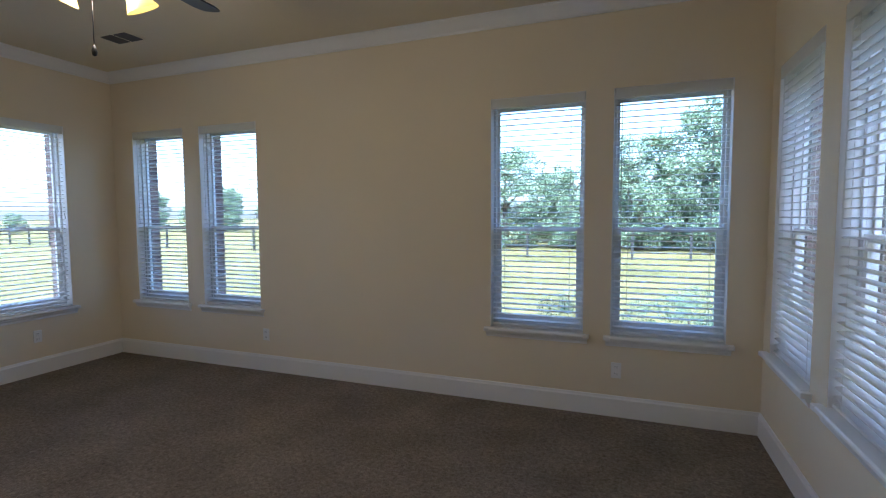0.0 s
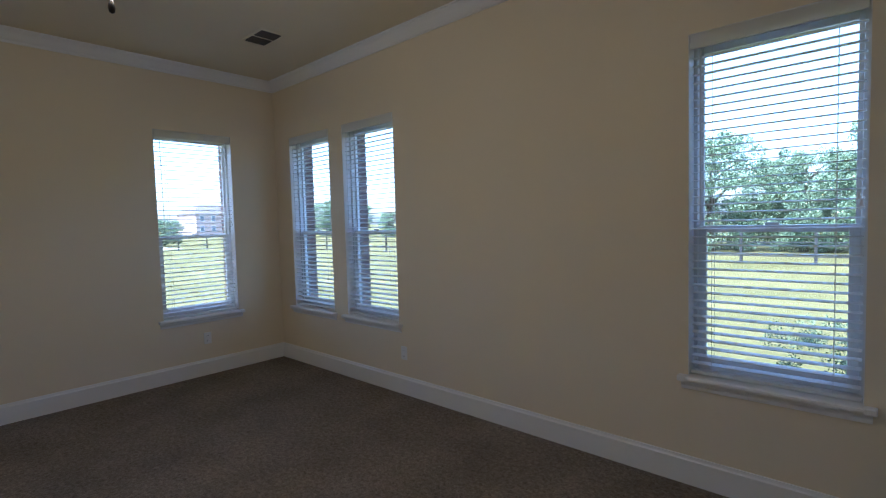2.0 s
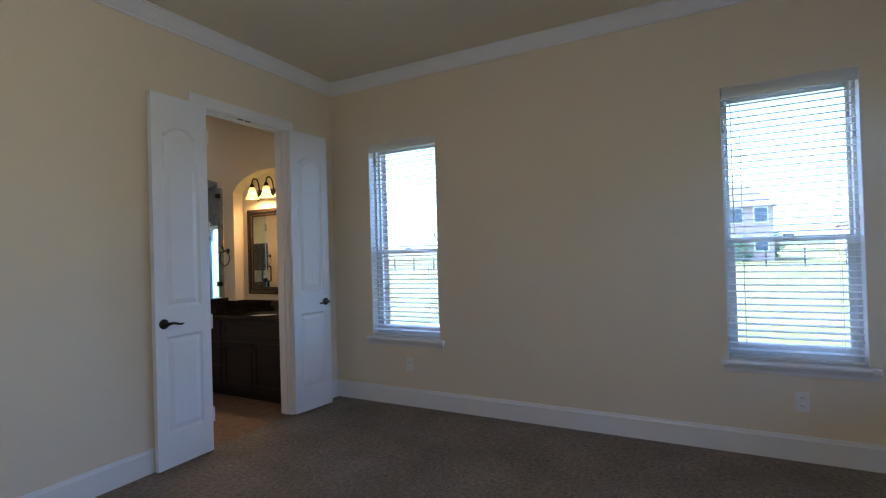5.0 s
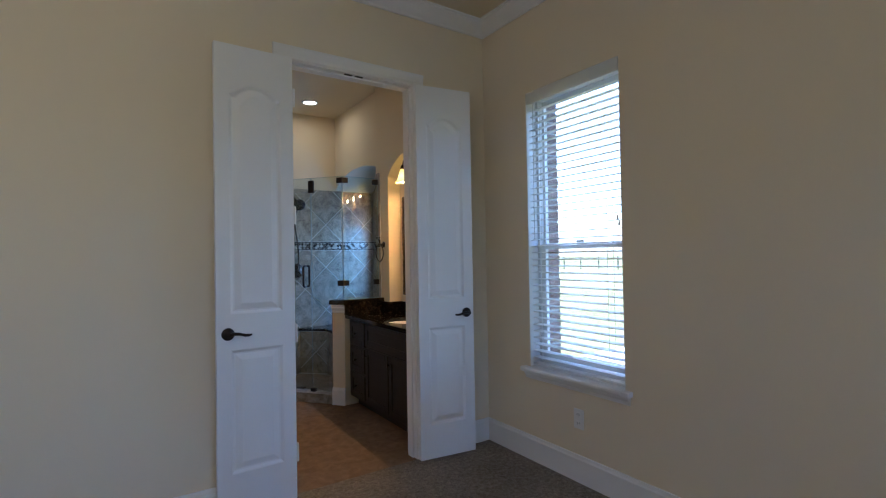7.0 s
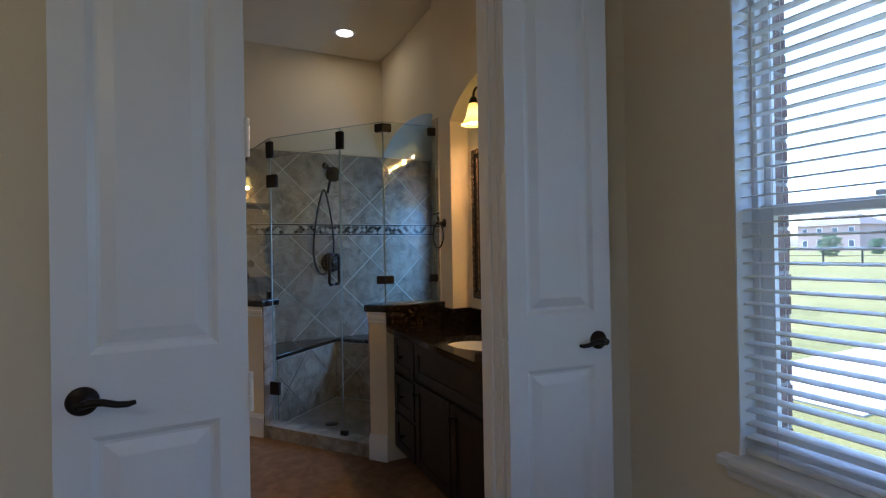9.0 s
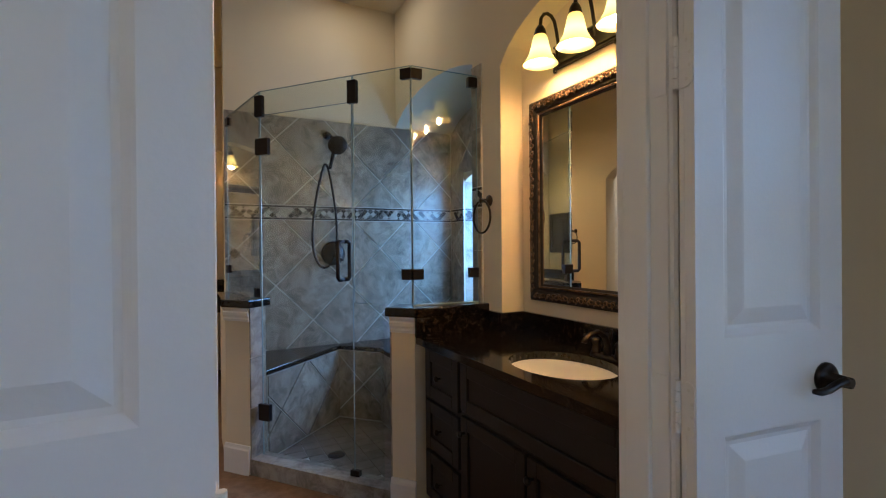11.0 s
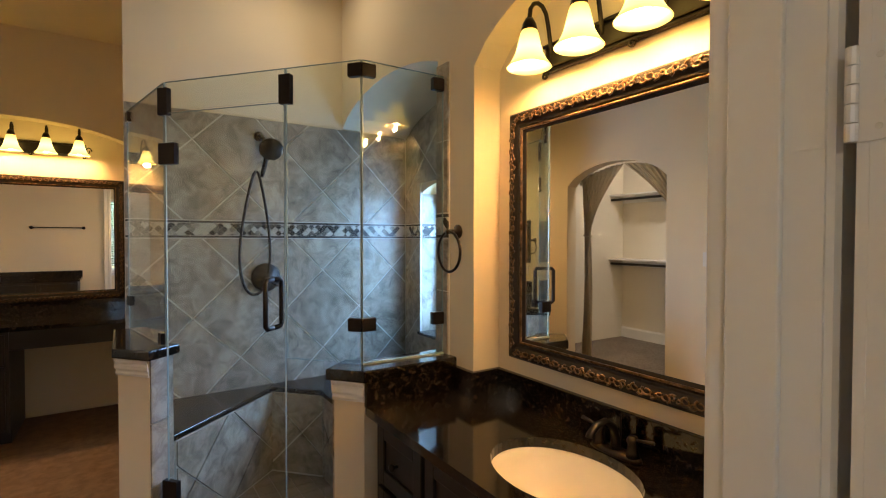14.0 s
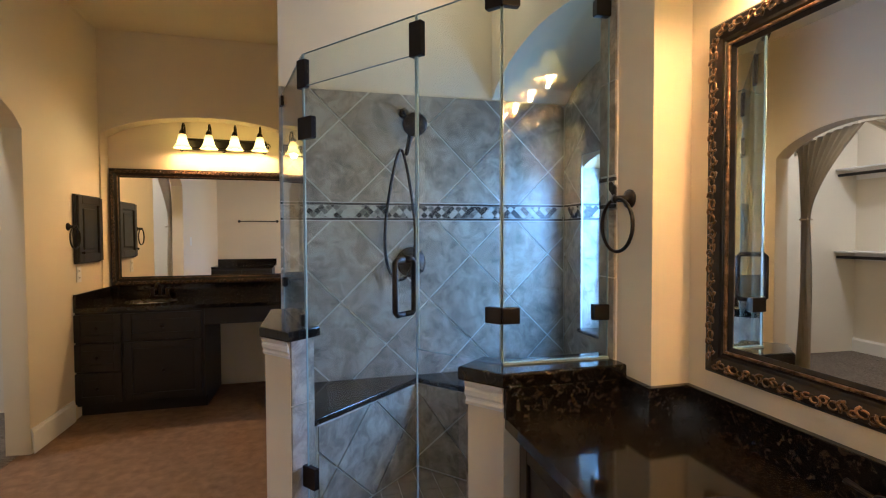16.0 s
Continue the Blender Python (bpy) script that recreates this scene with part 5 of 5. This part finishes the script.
for i in range(9):
    for j in range(13):
        x, y = -5.2 + i * 0.1, -3.2 + j * 0.1
        k = (Vector((x, y)) - Vector((-4.425, -2.69))).dot(Vector((0.72, 0.6)))
        if k < -0.08 and x < -4.4:
            part("tile", box(bmesh.new(), x - 0.048, x + 0.048, y - 0.048, y + 0.048, 0.012, 0.017), FLOORTILE, sf)
curb = thing("shower_curb", (0, 0, 0), "low tiled curb under the shower door", "curb", "", "structure")
part("curb_body", wall_of(bmesh.new(), [(-4.335, -2.612), (-4.425, -2.69), (-4.965, -1.992), (-4.885, -1.925)], 0, 0.085), TILE, curb)

# tile on the shower side and ends of the half walls
def tile_face(parent, p, q, z0, z1, r=0.1, diag=False):
    p, q = Vector(p), Vector(q)
    d = (q - p).normalized()
    nrm = Vector((d.y, -d.x))
    f = lambda u, w, e: (p.x + d.x * u + nrm.x * e, p.y + d.y * u + nrm.y * e, w)
    n = len(parent.children)
    (diagonal_tiles(parent, 0.002, (q - p).length - 0.002, z0, z1, f, 0.0, 0.008, r, 0.27) if diag else straight_tiles(parent, 0, (q - p).length, z0, z1, f, 0.0, 0.008, 0.3, 0.3))
    for ob in [o for o in parent.children if o.name.startswith("tile")]:
        ob.matrix_parent_inverse = parent.matrix_basis.inverted()


tile_face(pl, (-4.335, -2.612), (-4.425, -2.69), 0.085, PZ0)
tile_face(pl, (-4.425, -2.69), (-4.345, -2.79), BENCH, PZ0)
tile_face(pl, (-4.345, -2.79), (-4.345, -3.25), BENCH, PZ0)
tile_face(pr, (-4.965, -1.992), (-4.885, -1.925), 0.085, PZ0)
tile_face(pr, (-5.02, -1.95), (-4.965, -1.992), 0.085, PZ0)
tile_face(pr, (-5.31, -1.95), (-5.02, -1.95), 0.085, PZ0)

# glass
GT = 2.07
glass = thing("shower_enclosure", (0, 0, 0), "frameless clear glass shower enclosure with bronze clips", "shower enclosure")


def pane_of(name, p, q, z0, z1, label="", g0=0.0, g1=0.0, edges=True):
    p, q = Vector(p), Vector(q)
    d = (q - p).normalized()
    p, q = p + d * g0, q - d * g1
    n = Vector((-d.y, d.x)) * 0.004
    pts = [tuple(p + n), tuple(q + n), tuple(q - n), tuple(p - n)]
    ob = part(name, prism(bmesh.new(), pts, flat, z0, z1), GLASS, glass, label)
    ob.visible_shadow = False
    for e in (p, q) if edges else ():
        s = d * 0.0012
        o = part("polished_edge", prism(bmesh.new(), [tuple(e + n - s), tuple(e + n + s), tuple(e - n + s), tuple(e - n - s)], flat, z0, z1), EDGE, ob)
    o = part("polished_edge", prism(bmesh.new(), pts, flat, z1, z1 + 0.0015), EDGE, ob)
    return ob


WALLP = (BW + 0.012, -1.895)
DT = 1.94
pane_of("side_panel", A, WALLP, PZ1 + 0.004, GT, "", 0.002)
pane_of("front_panel", A, B, PZ1 + 0.004, GT, "", 0.003, 0.002)
lowp = Vector(A) + (Vector(B) - Vector(A)) * 0.50
pane_of("front_panel_foot", tuple(lowp), B, 0.09, PZ1 + 0.002, "", 0.0, 0.002, False)
pane_of("transom_panel", B, H0, DT + 0.008, GT, "", 0.003, 0.003)
door = pane_of("glass_door", B, H0, 0.10, DT, "clear glass shower door", 0.006, 0.006)
pane_of("return_panel", H0, L1, PZ1 + 0.004, GT, "", 0.004)
part("sill_channel", prism(bmesh.new(), [(A[0], A[1] + 0.01), (WALLP[0], WALLP[1] + 0.01), (WALLP[0], WALLP[1] - 0.01), (A[0] - 0.004, A[1] - 0.01)], flat, PZ1, PZ1 + 0.006), EDGE, glass)


def clip_at(name, p, q, s, z, w, h):
    """A bronze plate clamped over the glass on the line p-q, s metres from p."""
    p, q = Vector(p), Vector(q)
    d = (q - p).normalized()
    c = p + d * s
    n = Vector((-d.y, d.x)) * 0.012
    u = d * w / 2
    return part(name, prism(bmesh.new(), [tuple(c - u + n), tuple(c + u + n), tuple(c + u - n), tuple(c - u - n)], flat, z - h / 2, z + h / 2, 0.003), BRONZE, glass, "", False)


AB, BH, HL, AW = (Vector(B) - Vector(A)).length, (Vector(H0) - Vector(B)).length, (Vector(L1) - Vector(H0)).length, (Vector(WALLP) - Vector(A)).length
for z in (2.035, 1.09):
    clip_at("corner_clip", A, B, 0.025, z, 0.055, 0.05)
    clip_at("corner_clip", A, WALLP, 0.025, z, 0.055, 0.05)
    clip_at("wall_clip", A, WALLP, AW - 0.025, z, 0.05, 0.05)
    clip_at("wall_clip", H0, L1, HL - 0.025, z, 0.05, 0.05)
clip_at("transom_clip", B, H0, 0.0, 1.99, 0.05, 0.115)
clip_at("transom_clip", B, H0, BH, 1.99, 0.05, 0.115)
clip_at("door_hinge", B, H0, BH - 0.02, 1.77, 0.085, 0.09)
clip_at("door_hinge", B, H0, BH - 0.02, 0.33, 0.075, 0.09)
clip_at("pony_clip", H0, L1, 0.06, 0.975, 0.04, 0.05)
clip_at("floor_clip", B, H0, 0.0, 0.10, 0.05, 0.03)
for s in (1, -1):
    d = (Vector(H0) - Vector(B)).normalized()
    n = Vector((-d.y, d.x)) * s
    c = Vector(B) + d * 0.06
    pts = [(c.x + n.x * o, c.y + n.y * o, z) for o, z in ((0.004, 1.25), (0.04, 1.25), (0.05, 1.24), (0.05, 1.07), (0.04, 1.06), (0.004, 1.06))]
    part("pull_handle", tube(bmesh.new(), pts, 0.010, 10), BRONZE, glass, "oil-rubbed bronze pull handle", True)

# shower fittings
arm = thing("hand_shower_set", (-4.93, SHOWER_Y, 0), "bronze hand shower on a wall arm with a looped hose", "shower head")
part("flange", lathe(bmesh.new(), [(0, 0), (0.03, 0), (0.028, 0.008), (0.012, 0.014), (0, 0.014)], 18, pose(0, 0, 2.02, -90)), BRONZE, arm, "", True)
part("pipe", tube(bmesh.new(), [(0, 0, 2.02), (0, 0.06, 2.02), (0, 0.11, 1.99), (0, 0.13, 1.97)], 0.011, 10), BRONZE, arm, "", True)
part("head", lathe(bmesh.new(), [(0, 0.04), (0.018, 0.035), (0.03, 0.01), (0.062, -0.012), (0.066, -0.022), (0.06, -0.03), (0, -0.03)], 28, pose(-0.03, 0.16, 1.93, 60, -18, 0)), BRONZE, arm, "", True)
part("grip", tube(bmesh.new(), [(-0.02, 0.14, 1.92), (-0.01, 0.12, 1.86), (0.0, 0.10, 1.80), (0.005, 0.09, 1.77)], [0.016, 0.014, 0.012, 0.010], 10), BRONZE, arm, "", True)
hose = []
for i in range(41):
    s = i / 40
    a = math.pi * 2 * s
    hose.append((0.035 + 0.115 * math.sin(a) * (0.35 + 0.65 * math.sin(math.pi * s) ** 2), 0.06 + 0.03 * math.cos(a), 1.44 + 0.36 * math.cos(a)))
part("hose", tube(bmesh.new(), hose, 0.0085, 8), BRONZE, arm, "dark metal hose", True)
valve = thing("shower_valve", (-4.965, SHOWER_Y, 1.18), "round bronze shower valve trim with a lever", "valve")
part("plate", lathe(bmesh.new(), [(0, 0), (0.085, 0), (0.085, 0.006), (0.07, 0.014), (0.03, 0.02), (0.025, 0.05), (0, 0.055)], 32, pose(0, 0, 0, -90)), BRONZE, valve, "", True)
part("lever", tube(bmesh.new(), [(0, 0.05, 0), (-0.03, 0.055, -0.03), (-0.06, 0.055, -0.05)], [0.012, 0.009, 0.007], 8), BRONZE, valve, "", True)
dr = thing("shower_drain", (-4.8, -2.6, 0.017), "round bronze shower floor drain", "drain")
part("grate", lathe(bmesh.new(), [(0, 0.004), (0.045, 0.004), (0.05, 0)], 20), BRONZE, dr, "", True)

# ---- outdoors ----
rng = random.Random(7)
bm = bmesh.new()
ring = [(-900, -900), (900, -900), (900, 900), (-900, 900)]
n = 24
vs = [[bm.verts.new((-900 + 1800 * i / n, -900 + 1800 * j / n, -0.22)) for j in range(n + 1)] for i in range(n + 1)]
for i in range(n):
    for j in range(n):
        bm.faces.new((vs[i][j], vs[i + 1][j], vs[i + 1][j + 1], vs[i][j + 1]))
structure("ground", bm, GRASS, "wide mown green lawn and field", "ground")
structure("road", box(bmesh.new(), -200, -45, 14, 17, -0.22, -0.205), CONCRETE, "pale concrete road far off", "road")
structure("pavement", box(bmesh.new(), -30, -9, -2.6, -1.2, -0.22, -0.20), CONCRETE, "pale concrete path over the lawn", "pavement")


def crown_mesh(seed, clumps, leaves, rx, rz, z0):
    r = random.Random(seed)
    vs, fs = [], []
    for c in range(clumps):
        a, s = r.uniform(0, 2 * math.pi), r.random() ** 0.5
        h = r.uniform(-1, 1)
        cx, cy, cz = rx * s * math.cos(a) * math.sqrt(1 - 0.7 * h * h), rx * s * math.sin(a) * math.sqrt(1 - 0.7 * h * h), z0 + rz * h
        cr = r.uniform(0.10, 0.24) * rx
        for k in range(leaves):
            d = Vector((r.gauss(0, 1), r.gauss(0, 1), r.gauss(0, 0.8))).normalized() * cr * r.uniform(0.55, 1.05)
            u = Vector((r.gauss(0, 1), r.gauss(0, 1), r.gauss(0, 1))).normalized()
            v = u.cross(Vector((r.gauss(0, 1), r.gauss(0, 1), r.gauss(0, 1)))).normalized()
            q = r.uniform(0.5, 1.0) * rx * 0.028
            p = Vector((cx, cy, cz)) + d
            i = len(vs)
            vs += [p - u * q, p + v * q * 0.6, p + u * q, p - v * q * 0.6]
            fs.append((i, i + 1, i + 2, i + 3))
    me = bpy.data.meshes.new("crown")
    me.from_pydata(vs, [], fs)
    me.materials.append(LEAF)
    return me


CROWNS = [crown_mesh(s, 150, 250, 2.8, 2.9, 3.2) for s in (1, 2, 3)]
BUSH = crown_mesh(9, 30, 160, 0.5, 0.35, 0.35)


def tree(x, y, size, kind, label):
    t = thing("tree", pose(x, y, -0.22, 0, 0, rng.uniform(0, 360)) @ Matrix.Scale(size * 0.85, 4), label, "tree", "trees beyond the lawn")
    bm = tube(bmesh.new(), [(0, 0, -0.1), (0.03, 0.02, 1.0), (0.0, 0.05, 2.2), (0.1, 0, 3.6), (0.15, 0.05, 5.2)], [0.24, 0.19, 0.16, 0.11, 0.04], 9)
    for a in range(6):
        h = 1.9 + 0.35 * a
        tube(bm, [(0, 0, h), (0.7 * math.cos(a * 2.1), 0.7 * math.sin(a * 2.1), h + 0.7), (1.7 * math.cos(a * 2.1 + 0.2), 1.7 * math.sin(a * 2.1 + 0.2), h + 1.4)], [0.09, 0.06, 0.02], 6)
    part("trunk", bm, BARK, t, "", True)
    c = new("crown", CROWNS[kind])
    c.parent = t


for x, y, s, k in ((-6.3, 26, 0.98, 0), (-2.9, 26.5, 0.82, 1), (0.4, 26.3, 1.04, 2), (4.2, 26, 1.3, 0), (8.5, 25, 1.3, 1), (12.5, 24, 1.2, 2), (17, 25, 1.3, 1), (-10, 29, 0.85, 0), (-14.5, 31, 0.8, 1), (-4.6, 32, 0.8, 2), (-1.0, 32, 0.85, 0), (2.4, 32, 0.9, 1), (6.5, 32, 1.1, 2)):
    tree(x, y, s, k, "leafy green tree at the edge of the lawn")
for i in range(16):
    x, y = -40 - rng.uniform(0, 50), 62 - i * 6.5 + rng.uniform(-3, 3)
    tree(x, y, rng.uniform(0.35, 0.6), i % 3, "small distant tree beyond the field")
for i in range(12):
    tree(-16 - i * 5, 46 + rng.uniform(-4, 6), rng.uniform(0.9, 1.2), i % 3, "distant leafy tree beyond the fence")
for x, y in ((0.1, 6.6), (0.8, 6.3), (1.6, 6.8), (-0.9, 6.5), (0.5, 7.4)):
    b = thing("shrub", pose(x, y, -0.22, 0, 0, rng.uniform(0, 360)), "low leafy green shrub outside the window", "shrub", "shrubs by the house")
    c = new("foliage", BUSH)
    c.parent = b
    part("stem", tube(bmesh.new(), [(0, 0, -0.05), (0.02, 0, 0.3)], [0.02, 0.012], 6), BARK, b)

fence = thing("fence", (0, 0, -0.22), "black iron rail fence along the field", "fence")
for k in range(60):
    x = -42 + k * 1.0
    y = 20.0
    if k % 2 == 0:
        part("post", box(bmesh.new(), x - 0.04, x + 0.04, y - 0.04, y + 0.04, 0, 1.25), IRON, fence)
for z in (0.25, 0.7, 1.15):
    part("rail", box(bmesh.new(), -42, 18, 19.97, 20.03, z, z + 0.03), IRON, fence)
for k in range(30):
    part("post", box(bmesh.new(), -42.04, -41.96, 20 - k * 2.2, 20.08 - k * 2.2, 0, 1.25), IRON, fence)
for z in (0.25, 0.7, 1.15):
    part("rail", box(bmesh.new(), -42.03, -41.97, -46, 20, z, z + 0.03), IRON, fence)


def house(x, y, w, d, h, turn):
    """A far house: walls, hipped roof, windows with panes."""
    ho = thing("house", pose(x, y, -0.22, 0, 0, turn), "distant two-storey brick house with a hipped roof", "house", "houses beyond the field")
    part("wall", box(bmesh.new(), -w / 2, w / 2, -d / 2, d / 2, 0, h), STUCCO, ho)
    bm = bmesh.new()
    lo = [bm.verts.new((sx * (w / 2 + 0.4), sy * (d / 2 + 0.4), h)) for sx, sy in ((-1, -1), (1, -1), (1, 1), (-1, 1))]
    hi = [bm.verts.new((-w / 4, 0, h + 2.6)), bm.verts.new((w / 4, 0, h + 2.6))]
    for f in ((lo[0], lo[1], hi[1], hi[0]), (lo[1], lo[2], hi[1]), (lo[2], lo[3], hi[0], hi[1]), (lo[3], lo[0], hi[0]), tuple(lo[::-1])):
        bm.faces.new(f)
    part("roof", bm, ROOFING, ho)
    for z in (0.9, 3.6) if h > 5 else (0.9,):
        for i in range(4):
            u = -w / 2 + w * (i + 0.5) / 4
            wi = part("window", box(bmesh.new(), u - 0.6, u + 0.6, -d / 2 - 0.05, -d / 2 + 0.02, z, z + 1.5), TRIM, ho)
            part("pane", box(bmesh.new(), u - 0.5, u + 0.5, -d / 2 - 0.07, -d / 2 - 0.05, z + 0.1, z + 1.4), FARGLASS, wi)


for x, y, t in ((-120, -22, 90), (-150, 40, 95), (-150, 5, 85), (-140, 58, 100), (-130, -56, 80)):
    house(x, y, 13, 9, 5.6, t)

house(-60, 5.0, 8, 8, 5.2, 90)

# brick wing seen past the east windows
wing = thing("house_wing", (4.6, 2.4, -0.3), "brown brick wing of the same house", "house wing")
part("wall", box(bmesh.new(), -0.15, 0.15, -6.0, 7.0, 0, 4.0), BRICK, wing)
part("eave", box(bmesh.new(), -0.6, 1.5, -6.2, 7.4, 4.0, 4.2), ROOFING, wing)
for y in (-1.2, 0.9):
    wi = part("window", box(bmesh.new(), -0.18, -0.14, y - 0.5, y + 0.5, 0.9, 2.6), TRIM, wing)
    part("pane", box(bmesh.new(), -0.195, -0.18, y - 0.43, y + 0.43, 0.97, 2.53), FARGLASS, wi)
part("downspout", tube(bmesh.new(), [(-0.2, 1.9, 0), (-0.2, 1.9, 3.3)], 0.04, 8), TRIM, wing)

# ---- bricks of the window reveals, the pieces nearest to the walk ----


def brick_mesh(name, sx, sy, sz):
    me = bpy.data.meshes.new(name)
    bm = box(bmesh.new(), -sx / 2, sx / 2, -sy / 2, sy / 2, -sz / 2, sz / 2)
    bm.to_mesh(me)
    bm.free()
    me.materials.append(BRICK)
    return me


BM = brick_mesh("brick", 0.10, 0.096, 0.062)
for nm, ws, f in (("brick_veneer_north", N_WIN, lambda u, d: (u, N + d, 0)), ("brick_veneer_west", W_WIN, lambda u, d: (W - d, u, 0)), ("brick_veneer_east", E_WIN, lambda u, d: (E + d, u, 0))):
    skin = bpy.data.objects[nm]
    for a, b in ws:
        for s, e in ((1, a), (-1, b)):
            for k in range(24):
                ob = new("brick", BM)
                ob.parent = skin
                p = Vector(f(e + s * (0.012 - 0.05 + rng.uniform(0, 0.004)), 0.226 + rng.uniform(-0.002, 0.002)))
                p.z = SILL + 0.01 + 0.0745 * k
                ob.matrix_basis = Matrix.Translation(p)
